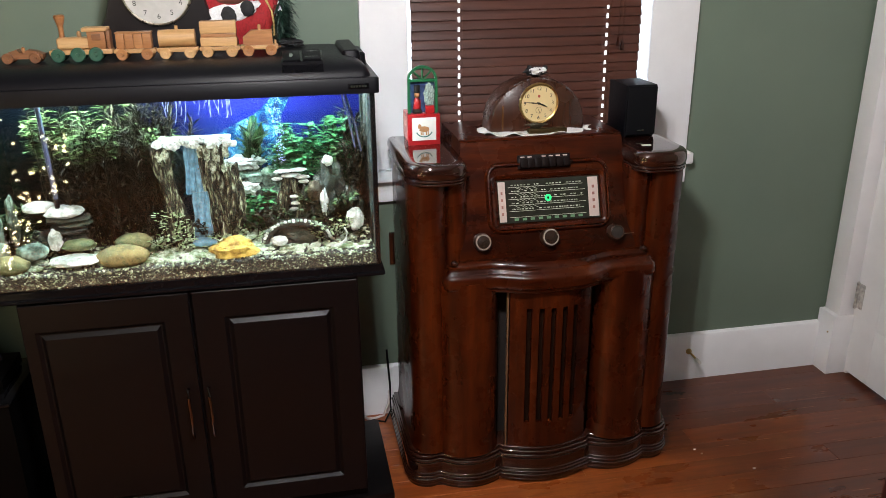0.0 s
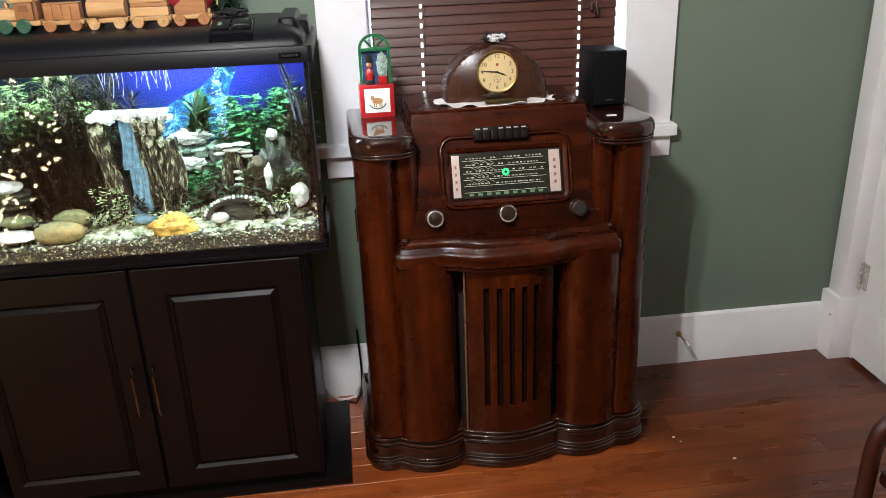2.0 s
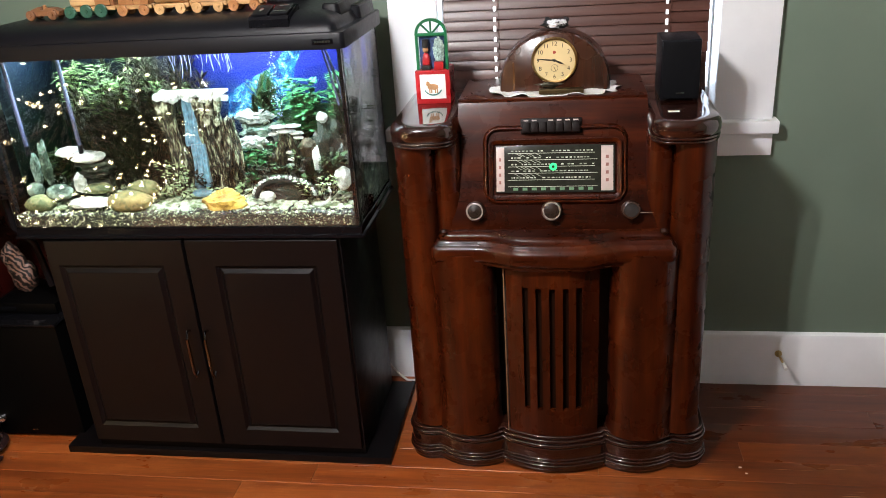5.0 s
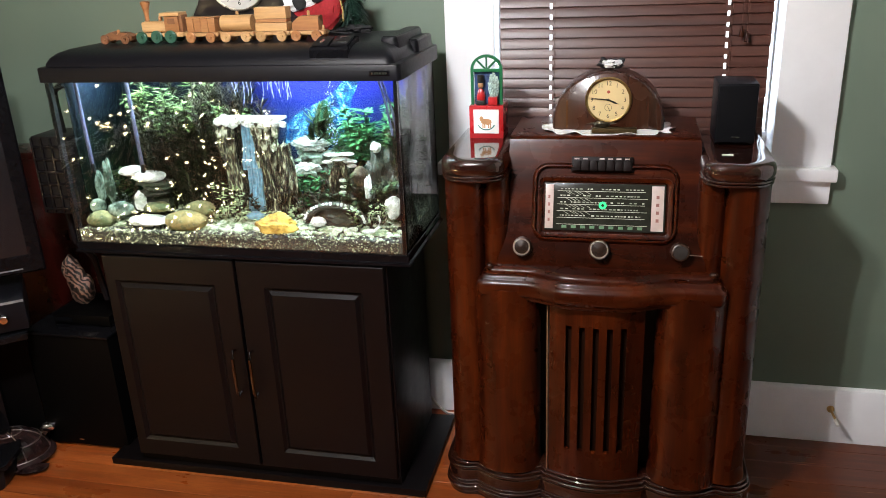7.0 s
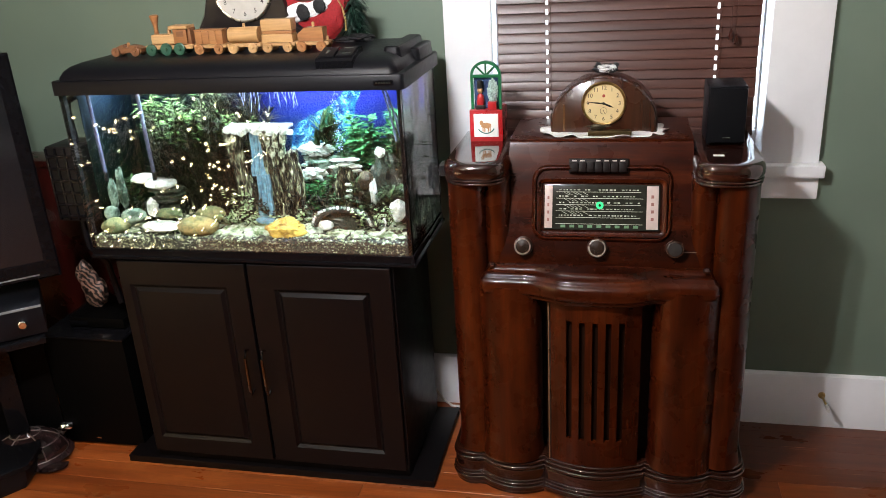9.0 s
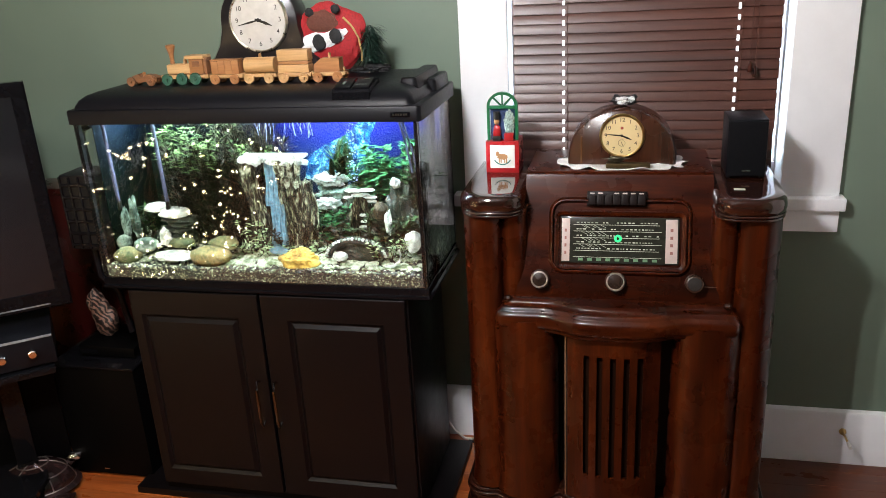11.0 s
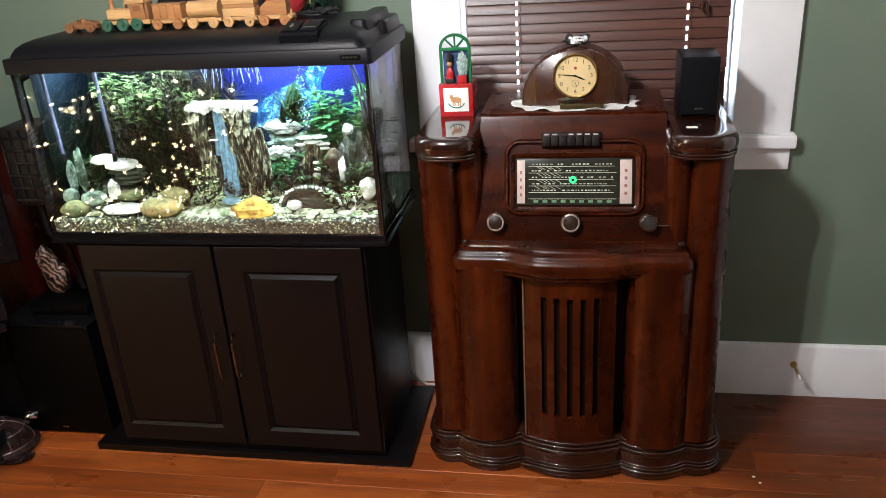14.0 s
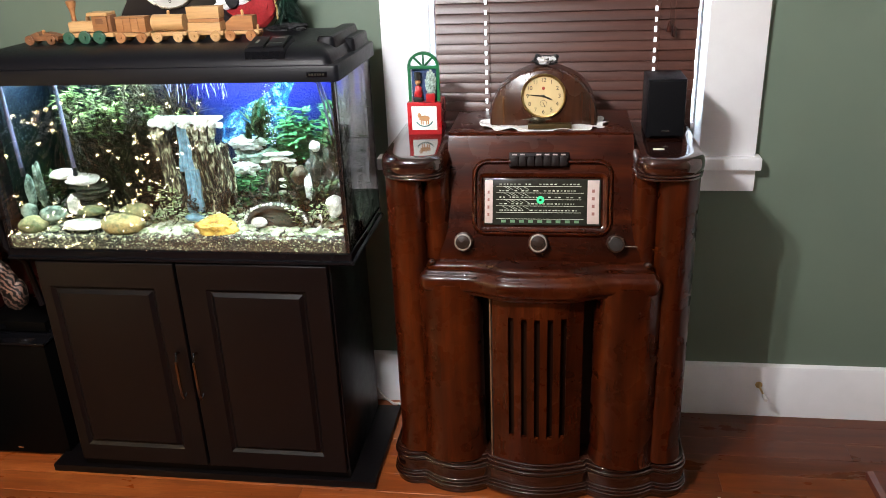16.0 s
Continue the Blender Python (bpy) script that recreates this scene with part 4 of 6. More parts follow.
ROCKS = (
    (S_TAN, (-0.382, 1.885, 0.798), (0.062, 0.036, 0.029), 1, 0.05, "smooth oval tan river stone on aquarium gravel"),
    (S_GOLD, (-0.116, 1.885, 0.795), (0.057, 0.034, 0.028), 2, 0.20, "jagged golden ochre stone on aquarium gravel"),
    (S_OLIVE, (-0.639, 1.882, 0.795), (0.043, 0.030, 0.025), 3, 0.05, "rounded olive stone on aquarium gravel"),
    (S_WHITE, (-0.493, 1.885, 0.797), (0.061, 0.036, 0.012), 4, 0.10, "flat white stone lying on aquarium gravel"),
    (S_WHITE, (-0.546, 1.935, 0.836), (0.017, 0.014, 0.026), 33, 0.22, "upright wedge of white stone in the aquarium"),
    (S_WHITE, (-0.690, 2.030, 0.810), (0.034, 0.026, 0.020), 34, 0.18, "white stone at the back of the gravel"),
    (S_WHITE, (-0.583, 1.975, 0.912), (0.037, 0.034, 0.013), 6, 0.10, "flat white stone on a slate stack"),
    (S_WHITE, (-0.521, 1.962, 0.900), (0.046, 0.036, 0.015), 7, 0.10, "flat white stone on a slate stack"),
    (S_DARK, (-0.515, 1.972, 0.880), (0.052, 0.040, 0.008), 8, 0.15, "flat dark slate under white stones"),
    (S_DARK, (-0.500, 1.968, 0.866), (0.042, 0.036, 0.008), 35, 0.15, "flat dark slate under white stones"),
    (S_DARK, (-0.520, 1.972, 0.852), (0.050, 0.038, 0.008), 36, 0.18, "flat dark slate under white stones"),
    (S_DARK, (-0.535, 1.985, 0.822), (0.060, 0.040, 0.030), 5, 0.25, "dark layered slate block in the aquarium"),
    (S_GREY, (-0.593, 1.905, 0.818), (0.036, 0.028, 0.023), 9, 0.08, "round mottled grey-green stone in the aquarium"),
    (S_GREY, (-0.668, 1.915, 0.824), (0.022, 0.020, 0.022), 23, 0.10, "small round grey stone on aquarium gravel"),
    (S_OLIVE, (-0.489, 1.925, 0.822), (0.040, 0.028, 0.014), 10, 0.08, "flat olive stone in the aquarium"),
    (S_OLIVE, (-0.361, 1.930, 0.818), (0.045, 0.030, 0.023), 11, 0.07, "olive stone behind a tan stone"),
    (S_GREY, (-0.634, 1.935, 0.895), (0.012, 0.014, 0.060), 12, 0.25, "upright grey-green slate in the aquarium"),
    (S_GREY, (-0.672, 1.945, 0.868), (0.010, 0.016, 0.048), 13, 0.25, "leaning grey-green slate in the aquarium"),
    (S_WHITE, (0.198, 1.925, 0.842), (0.023, 0.022, 0.030), 14, 0.15, "rounded white stone by the tank's end"),
    (S_WHITE, (0.000, 1.892, 0.806), (0.021, 0.016, 0.013), 15, 0.12, "small white stone on aquarium gravel"),
    (S_WHITE, (-0.080, 2.085, 0.968), (0.048, 0.026, 0.020), 17, 0.40, "rough pale rock at the tank's back"),
    (S_WHITE, (-0.085, 2.050, 0.905), (0.038, 0.022, 0.019), 20, 0.35, "pale ledge of rock in the aquarium"),
    (S_GREY, (-0.080, 2.080, 0.930), (0.045, 0.024, 0.024), 27, 0.4, "mossy grey rock in the aquarium"),
    (S_GREY, (0.010, 2.085, 0.925), (0.040, 0.024, 0.040), 37, 0.4, "mossy grey rock in the aquarium"),
    (S_DARK, (-0.040, 2.075, 0.860), (0.060, 0.026, 0.045), 28, 0.4, "dark craggy rock in the aquarium"),
    (S_WHITE, (0.139, 1.995, 0.984), (0.014, 0.013, 0.014), 18, 0.18, "small white stone on a craggy rock"),
    (S_DARK, (0.146, 2.020, 0.895), (0.034, 0.028, 0.078), 19, 0.45, "tall dark craggy rock in the aquarium"),
    (S_WHITE, (0.122, 1.960, 0.880), (0.010, 0.010, 0.032), 25, 0.30, "upright white stone in the aquarium"),
    (S_BROWN, (0.098, 1.975, 0.910), (0.021, 0.018, 0.027), 26, 0.12, "rounded brown stone in the aquarium"),
    (S_DARK, (0.085, 2.010, 0.850), (0.046, 0.028, 0.050), 24, 0.45, "dark craggy rock in the aquarium"),
    (S_DARK, (0.195, 1.985, 0.850), (0.026, 0.026, 0.060), 38, 0.4, "dark craggy rock by the tank's end"),
)
for mat, c, size, seed, rough, label in ROCKS:
    r = thing("rock", c[0], c[1], c[2], label, "rock")
    part("stone", blob((0, 0, 0), size, seed, rough * 1.4, 4, 1.7), mat, r)
# small pale stones strewn over the gravel; their tone also paints its lit top
heap = tagged(new("pebble_heap"), "strewn pale green-white pebbles on the gravel", "pebbles", kind="stuff")
bm = bmesh.new()
for k in range(760):
    x = rnd.choice((rnd.gauss(-0.27, 0.07), rnd.gauss(-0.01, 0.10), rnd.uniform(-0.30, 0.22), rnd.uniform(-0.66, 0.22)))
    y = rnd.uniform(1.87, 2.05)
    if not FX0 + 0.02 < x < FX1 - 0.02:
        continue
    s = rnd.uniform(0.006, 0.013)
    blob((x, y, bed(x, y) + s * 0.3), (s * 1.3, s, s * 0.6), k, 0.25, 1, bm=bm)
part("pebble_stones", bm, stone_mat("pale_pebble", (0.40, 0.48, 0.30), (0.74, 0.80, 0.64), (0.20, 0.28, 0.13), scale=60), heap, kind="stuff")

# waterfall ornament
M_BARK = Mat("resin_bark", 0.6, spec=0.3)
_v = M_BARK.coords((1, 1, 0.28))
_n = M_BARK.noise(_v, 120.0, 6, 0.7)
M_BARK.color(M_BARK.ramp(_n, [(0.42, (0.004, 0.004, 0.002)), (0.52, (0.035, 0.032, 0.014)), (0.60, (0.30, 0.31, 0.19)), (0.72, (0.62, 0.66, 0.50))]))
M_BARK.bump(_n, 1.0, 0.006)
M_BARK = M_BARK.m
M_FALL = plain("blue_resin_water", (0.10, 0.20, 0.26), 0.3, vary=0.55, scale=70)
orn = thing("waterfall_ornament", -0.185, 1.965, 0.795, "resin tree-stump waterfall ornament with a white top and blue fall", "ornament")


def stump(cx, w, d, h, seed, n=44, rows=26):
    stack = []
    for j in range(rows):
        s = j / (rows - 1)
        row = []
        for i in range(n):
            a = 2 * math.pi * i / n
            c = Vector((math.cos(a), math.sin(a), 0))
            ridge = abs(noise.noise(c * 5.5 + Vector((seed * 3.0, 0, s * 1.6))))
            chip = noise.noise(c * 4.0 + Vector((seed, 5.0, s * 9.0)))
            k = (1.18 - 0.32 * s + 0.16 * math.sin(s * 7 + seed)) * (0.72 + 0.75 * ridge + 0.20 * chip)
            row.append((cx + 0.012 * math.sin(s * 4 + seed) + w * k * math.cos(a), d * k * math.sin(a), h * s + (0.014 * chip if j == rows - 1 else 0)))
        stack.append(row)
    return rings(stack)


part("stump", stump(-0.078, 0.024, 0.024, 0.255, 1), M_BARK, orn)
part("stump", stump(0.034, 0.034, 0.028, 0.255, 2), M_BARK, orn)
part("stump", stump(0.068, 0.024, 0.022, 0.200, 5), M_BARK, orn)
part("stump", stump(0.000, 0.016, 0.018, 0.16, 7), M_BARK, orn)
top = part("white_top", box(-0.090, 0.084, -0.022, 0.026, 0.266, 0.274, 0.003), S_WHITE, orn, "rough white capping ledge")
for k in range(15):
    u = -0.090 + 0.0127 * k
    part("chip", blob((u, -0.024 + 0.006 * math.sin(k * 2.3), 0.266 + 0.008 * math.sin(k * 1.7)), (0.012, 0.011, 0.010 + 0.004 * math.sin(k * 3.1)), k + 60, 0.45, 3, 2.2), S_WHITE, top)
for k, (u, z0, ln) in enumerate(((0.024, 0.240, 0.026), (0.048, 0.235, 0.030), (0.070, 0.242, 0.022), (0.010, 0.244, 0.018), (0.036, 0.205, 0.018), (0.062, 0.200, 0.014), (-0.074, 0.240, 0.020), (-0.090, 0.232, 0.018))):
    part("drip", blob((u, -0.030, z0), (0.008, 0.007, ln * 0.8), k + 80, 0.5, 3, 3.0), S_LICHEN, orn)
# the fall, in two steps
for nm, u0, z0, z1, w0, y0 in (("blue_fall", -0.015, 0.258, 0.135, 0.017, -0.014), ("lower_fall", -0.003, 0.140, 0.022, 0.019, -0.026)):
    stack = []
    for j in range(13):
        q = j / 12
        w = w0 + 0.003 * q + 0.0015 * math.sin(q * 9)
        yy = y0 - 0.006 * q + 0.003 * math.sin(q * 5)
        zz = z0 + (z1 - z0) * q
        front = [(u0 - w + 2 * w * k / 12, yy - 0.004 * abs(math.sin(k * 1.9 + q)), zz) for k in range(13)]
        stack.append(front + [(u0 + w, yy + 0.012, zz), (u0 - w, yy + 0.012, zz)])
    part(nm, rings(stack), M_FALL, orn, "pale blue moulded waterfall")
part("pool", blob((-0.003, -0.042, 0.012), (0.032, 0.016, 0.012), 8, 0.12, 3), M_FALL, orn)

# arched ornament with a beaded rim
bridge = thing("arch_ornament", 0.045, 1.900, 0.788, "low dark stone arch ornament with a pale beaded rim", "ornament")
pts = [(0.082 * math.cos(radians(a)), 0, 0.062 * math.sin(radians(a)) ** 0.8) for a in range(172, 4, -7)]
part("arch", tube(pts, 0.010, 10), S_DARK, bridge)
part("cave", blob((0, 0.03, 0.018), (0.068, 0.026, 0.036), 12, 0.35, 4), S_DARK, bridge)
for k, p in enumerate(pts):
    part("bead", blob((p[0] * 1.03, -0.008, p[2] * 1.03 + 0.005), (0.0046, 0.005, 0.0032 + 0.001 * (k % 3)), k, 0.3, 2), S_WHITE if k % 4 else S_GREY, bridge)
stumpy = thing("pillar_ornament", 0.033, 1.990, 0.795, "dark stump ornament topped with flat white discs", "ornament")
part("stem", stump(-0.008, 0.014, 0.014, 0.150, 3), M_BARK, stumpy)
part("stem", stump(0.016, 0.012, 0.014, 0.140, 6), M_BARK, stumpy)
for k, (dx, dz, w) in enumerate(((-0.012, 0.170, 0.024), (0.026, 0.172, 0.022), (0.008, 0.158, 0.026), (0.036, 0.152, 0.020), (-0.028, 0.150, 0.014), (0.040, 0.140, 0.014), (0.012, 0.100, 0.012), (0.016, 0.082, 0.014), (0.010, 0.066, 0.013))):
    part("disc", blob((dx, -0.008, dz), (w, w * 0.6, 0.0045), k + 30, 0.22, 3), S_WHITE, stumpy)
eel = thing("plant_stalk", 0.152, 1.892, 0.785, "pale curved stalk on the gravel", "plant")
part("stalk", tube([(-0.024, -0.012, 0.0), (0.0, -0.014, 0.003), (0.016, -0.010, 0.015), (0.020, -0.006, 0.032), (0.014, 0.0, 0.045)], lambda q: 0.0045 - 0.002 * q, 8), S_WHITE, eel)

# plants
def leaf_mat(name, a, b):
    m = Mat(name, 0.65, spec=0.08)
    g = m.t.nodes.new("ShaderNodeNewGeometry")
    m.color(m.ramp(g.outputs["Random Per Island"], [(0.0, a), (1.0, b)]))
    return m.m


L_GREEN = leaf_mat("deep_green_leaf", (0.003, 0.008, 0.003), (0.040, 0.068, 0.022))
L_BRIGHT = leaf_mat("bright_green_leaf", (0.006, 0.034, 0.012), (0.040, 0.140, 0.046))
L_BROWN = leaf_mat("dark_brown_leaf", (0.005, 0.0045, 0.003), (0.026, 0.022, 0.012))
L_BLUE = leaf_mat("blue_green_leaf", (0.01, 0.08, 0.06), (0.05, 0.24, 0.16))


def leaf(vs, fs, p, d, length, width, droop):
    d = d.normalized()
    side = d.cross(Vector((0.1, 0.2, 1))).normalized()
    o = len(vs)
    n = 4
    for k in range(n + 1):
        s = k / n
        c = p + d * length * s - Vector((0, 0, droop * length * s * s))
        w = width * math.sin(math.pi * (0.12 + 0.86 * s)) * 0.5
        up = d.cross(side) * w * 0.35
        vs.extend((c - side * w + up, c, c + side * w + up))
    for k in range(n):
        a = o + 3 * k
        fs.extend(([a, a + 1, a + 4, a + 3], [a + 1, a + 2, a + 5, a + 4]))


def plant(name, x, y, z, label, mat, spread, height, stems, leaves, length, width, droop=0.3, seed=1, upward=0.4, z_from=0.1, cat="plant"):
    r = random.Random(seed)
    t = thing(name, x, y, z, label, cat)
    vs, fs = [], []
    sb = bmesh.new()
    for k in range(stems):
        bx, by = r.uniform(-spread, spread) * 0.5, r.uniform(-0.02, 0.02)
        tx, ty = bx * 1.6 + r.uniform(-0.3, 0.3) * spread, by + r.uniform(-0.03, 0.03)
        h = height * r.uniform(0.7, 1.0)
        pts = [Vector((bx + (tx - bx) * s, by + (ty - by) * s, h * s)) + Vector((0.008 * math.sin(5 * s + k), 0, 0)) for s in (0, 0.25, 0.5, 0.75, 1)]
        tube(pts, 0.0013, 5, sb)
        for j in range(leaves):
            s = z_from + (1 - z_from) * r.random() ** 0.8
            i = min(3, int(s * 4))
            p = pts[i].lerp(pts[i + 1], s * 4 - i)
            a = r.uniform(0, 2 * math.pi)
            leaf(vs, fs, p, Vector((math.cos(a), 0.6 * math.sin(a), upward * r.uniform(0.2, 1.6))), length * r.uniform(0.6, 1.2), width * r.uniform(0.7, 1.2), droop * r.uniform(0.3, 1.3))
    part("stems", sb, L_BROWN, t)
    me = bpy.data.meshes.new("leaves")
    me.from_pydata(vs, [], fs)
    me.materials.append(mat)
    ob = new("leaves", me)
    ob.parent = t
    ob["kind"] = "stuff"
    return t


L_PALE = leaf_mat("pale_leaf", (0.14, 0.22, 0.09), (0.52, 0.62, 0.38))
# second leaf green is a lit tone, light put into the colour
L_GREEN_LIT = leaf_mat("lit_green_leaf", (0.004, 0.010, 0.003), (0.10, 0.16, 0.045))
FINE = "dense dark brown fine-leaved plant in the aquarium"
LEAFY = "bushy green stem plant reaching the tank's water line"
for x, y, label, mat, spread, height, stems, leaves, length, width, droop, seed, upward, z_from in (
        (-0.455, 2.03, LEAFY, L_GREEN_LIT, 0.20, 0.37, 12, 44, 0.034, 0.007, 0.4, 3, 0.35, 0.66),
        (-0.360, 1.99, LEAFY, L_GREEN_LIT, 0.14, 0.37, 9, 36, 0.032, 0.007, 0.4, 45, 0.35, 0.74),
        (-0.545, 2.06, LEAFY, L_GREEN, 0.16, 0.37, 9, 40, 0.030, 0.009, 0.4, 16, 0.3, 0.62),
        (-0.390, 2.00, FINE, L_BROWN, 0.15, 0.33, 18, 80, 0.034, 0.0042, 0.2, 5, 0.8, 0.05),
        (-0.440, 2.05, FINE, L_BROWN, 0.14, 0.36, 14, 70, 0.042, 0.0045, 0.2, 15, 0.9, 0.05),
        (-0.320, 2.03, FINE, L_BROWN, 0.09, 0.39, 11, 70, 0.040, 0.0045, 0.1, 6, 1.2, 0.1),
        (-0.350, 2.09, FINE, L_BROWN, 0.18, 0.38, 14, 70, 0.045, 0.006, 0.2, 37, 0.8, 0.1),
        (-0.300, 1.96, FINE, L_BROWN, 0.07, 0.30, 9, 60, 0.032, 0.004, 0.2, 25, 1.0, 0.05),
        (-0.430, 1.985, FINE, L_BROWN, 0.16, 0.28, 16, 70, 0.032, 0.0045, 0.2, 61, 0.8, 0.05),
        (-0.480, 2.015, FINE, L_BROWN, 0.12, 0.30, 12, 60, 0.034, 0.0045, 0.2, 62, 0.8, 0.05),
        (0.075, 2.085, "feathery green plant at the tank's back", L_BRIGHT, 0.09, 0.285, 9, 60, 0.034, 0.013, 0.3, 7, 0.3, 0.58),
        (0.130, 2.075, "feathery green plant at the tank's back", L_BRIGHT, 0.09, 0.295, 9, 60, 0.034, 0.013, 0.3, 51, 0.3, 0.50),
        (0.170, 2.050, "feathery deep green plant by the tank's end", L_GREEN, 0.07, 0.26, 8, 50, 0.036, 0.012, 0.4, 17, 0.4, 0.25),
        (-0.064, 2.020, "low bright green plant beside a stump ornament", L_BRIGHT, 0.06, 0.110, 9, 34, 0.026, 0.014, 0.4, 8, 0.5, 0.1),
        (-0.055, 2.110, "dark upright leaves before a printed picture sheet", L_GREEN, 0.03, 0.29, 5, 18, 0.055, 0.014, 0.1, 10, 1.5, 0.5),
        (-0.262, 1.935, "tuft of small pale green leaves below the ornament", L_PALE, 0.05, 0.105, 9, 17, 0.013, 0.010, 0.4, 11, 0.4, 0.1),
        (-0.240, 1.915, "creeping pale leaves on the gravel", L_PALE, 0.12, 0.035, 14, 9, 0.014, 0.012, 0.3, 52, 0.3, 0.1),
        (-0.110, 1.930, "creeping pale leaves at the ornament's foot", L_PALE, 0.10, 0.035, 10, 9, 0.014, 0.011, 0.3, 53, 0.3, 0.1),
        (0.135, 1.915, "tuft of pale and dark leaves among stones", L_PALE, 0.09, 0.060, 12, 10, 0.016, 0.010, 0.4, 27, 0.5, 0.1),
        (0.120, 1.950, "dark leafy clump over an arch ornament", L_GREEN, 0.12, 0.12, 11, 30, 0.024, 0.009, 0.4, 9, 0.6, 0.1),
        (0.050, 1.950, "dark leafy clump behind an arch ornament", L_BROWN, 0.16, 0.10, 12, 30, 0.024, 0.008, 0.4, 18, 0.6, 0.05),
        (-0.150, 1.950, "tuft of dark leaves at the ornament's foot", L_BROWN, 0.09, 0.09, 9, 20, 0.022, 0.007, 0.4, 28, 0.5, 0.1),
        (-0.650, 1.985, "low dark green plant among grey stones", L_GREEN, 0.08, 0.12, 8, 24, 0.030, 0.010, 0.4, 19, 0.6, 0.05),
        (0.205, 2.00, "tall dark brown plant by the tank's end", L_BROWN, 0.03, 0.30, 9, 60, 0.030, 0.006, 0.2, 35, 0.8, 0.05),
        (0.200, 2.09, "tall dark green plant by the tank's end", L_GREEN, 0.04, 0.32, 9, 50, 0.034, 0.009, 0.3, 36, 0.5, 0.1)):
    plant("aquarium_plant", x, y, 0.795, label, mat, spread, height, stems, leaves, length, width, droop, seed, upward, z_from)

# heater and filter tubes
M_TUBE = plain("clear_grey_tube", (0.065, 0.070, 0.11), 0.25)
for x0, x1, y, z0 in ((-0.668, -0.674, 1.925, 0.945), (-0.530, -0.536, 1.950, 0.938)):
    t = thing("filter_tube", x0, y, z0, "pale plastic filter tube standing in the tank", "tube")
    part("pipe", tube([(0, 0, 0), ((x1 - x0) * 0.5, 0, 0.12), (x1 - x0, 0, 1.19 - z0)], 0.0056, 10), M_TUBE, t)
    part("strainer", tube([(0.001, 0, 0.0), (0, 0, -0.025)], 0.0065, 10), M_BLACKPLASTIC, t)
t = thing("air_tube", 0.222, 1.93, 1.02, "two thin air tubes hanging into the tank", "tube")
part("hose", tube([(0.0, 0, 0), (-0.012, 0, 0.07), (-0.035, 0, 0.15), (-0.045, 0, 0.20)], 0.003, 6), M_TUBE, t)
part("hose", tube([(-0.015, 0, 0.01), (-0.028, 0, 0.09), (-0.043, 0, 0.15), (-0.052, 0, 0.20)], 0.003, 6), M_TUBE, t)
# bubbles rising from the ornaments; wavering strands stand in for surface reflections
bub = tagged(new("bubbles_and_shimmer"), "rising silvery air bubbles and painted surface shimmer in the tank", "bubbles", kind="stuff")
bm = bmesh.new()
for k in range(90):
    blob((0.020 + rnd.gauss(0, 0.008), 2.01 + rnd.uniform(-0.01, 0.01), 0.98 + 0.185 * rnd.random()), (0.0018,) * 3, k, 0.2, 1, bm=bm)
for seed in range(22):
    cx, lean, low = rnd.uniform(-0.262, -0.095), rnd.uniform(-0.006, 0.014), rnd.uniform(1.085, 1.145)
    pts = [(cx + lean * q + 0.003 * math.sin(q * 4 + seed), 2.02 + 0.004 * math.cos(q * 5), low + (1.178 - low) * q) for q in [u / 10 for u in range(11)]]
    tube(pts, lambda q, sd=seed: 0.0003 + 0.0009 * abs(math.sin(q * 9 + sd * 2)), 6, bm)
part("bubbles", bm, plain("bubble_and_shimmer", (0.30, 0.31, 0.50), 0.2), bub, kind="stuff")

# printed background sheet inside the back and the left end
m = Mat("printed_background", 0.7, spec=0.06)
v = m.coords()
sep = m.t.nodes.new("ShaderNodeSeparateXYZ")
tc = m.t.nodes.new("ShaderNodeTexCoord")
m.link(tc.outputs["Object"], sep.inputs[0])
grad = m.node("ShaderNodeMapRange", From_Min=0.76, From_Max=1.17)
m.link(sep.outputs["Z"], grad.inputs["Value"])
water = m.ramp(grad.outputs[0], [(0.0, (0.004, 0.010, 0.014)), (0.5, (0.003, 0.009, 0.028)), (0.78, (0.005, 0.009, 0.09)), (1.0, (0.022, 0.022, 0.26))])
rocky = m.ramp(m.noise(v, 14.0, 6, 0.65, 0.8), [(0.50, (0.0,) * 3), (0.60, (1.0,) * 3)])
low_part = m.ramp(grad.outputs[0], [(0.35, (1.0,) * 3), (0.75, (0.0,) * 3)])
cov = m.mix(1.0, rocky, low_part, "MULTIPLY")
scen = m.ramp(m.noise(v, 38.0, 5, 0.7), [(0.35, (0.003, 0.009, 0.008)), (0.55, (0.010, 0.034, 0.026)), (0.72, (0.05, 0.11, 0.12))])
# the print is darker towards one end
gx = m.node("ShaderNodeMapRange", From_Min=-0.38, From_Max=0.14)
m.link(sep.outputs["X"], gx.inputs["Value"])
dusk = m.ramp(gx.outputs[0], [(0.0, (0.035, 0.15, 0.030)), (0.55, (1.0, 1.0, 1.0)), (0.72, (0.95, 0.95, 1.0)), (1.0, (0.34, 0.36, 0.48))])
m.color(m.mix(1.0, m.mix(cov, water, scen), dusk, "MULTIPLY"))
sheet = thing("background_sheet", 0, 0, 0, "printed blue underwater picture sheet behind the tank", "sheet")
part("back_sheet", box(FX0, FX1, 2.150, 2.153, 0.743, 1.172, 0), m.m, sheet, smooth=0)
part("end_sheet", box(FX0 + 0.0005, FX0 + 0.002, 1.90, 2.149, 0.743, 1.172, 0), m.m, sheet, smooth=0)
# diagonal pale reef printed on it
m2 = Mat("printed_reef", 0.7, spec=0.06)
v2 = m2.coords()
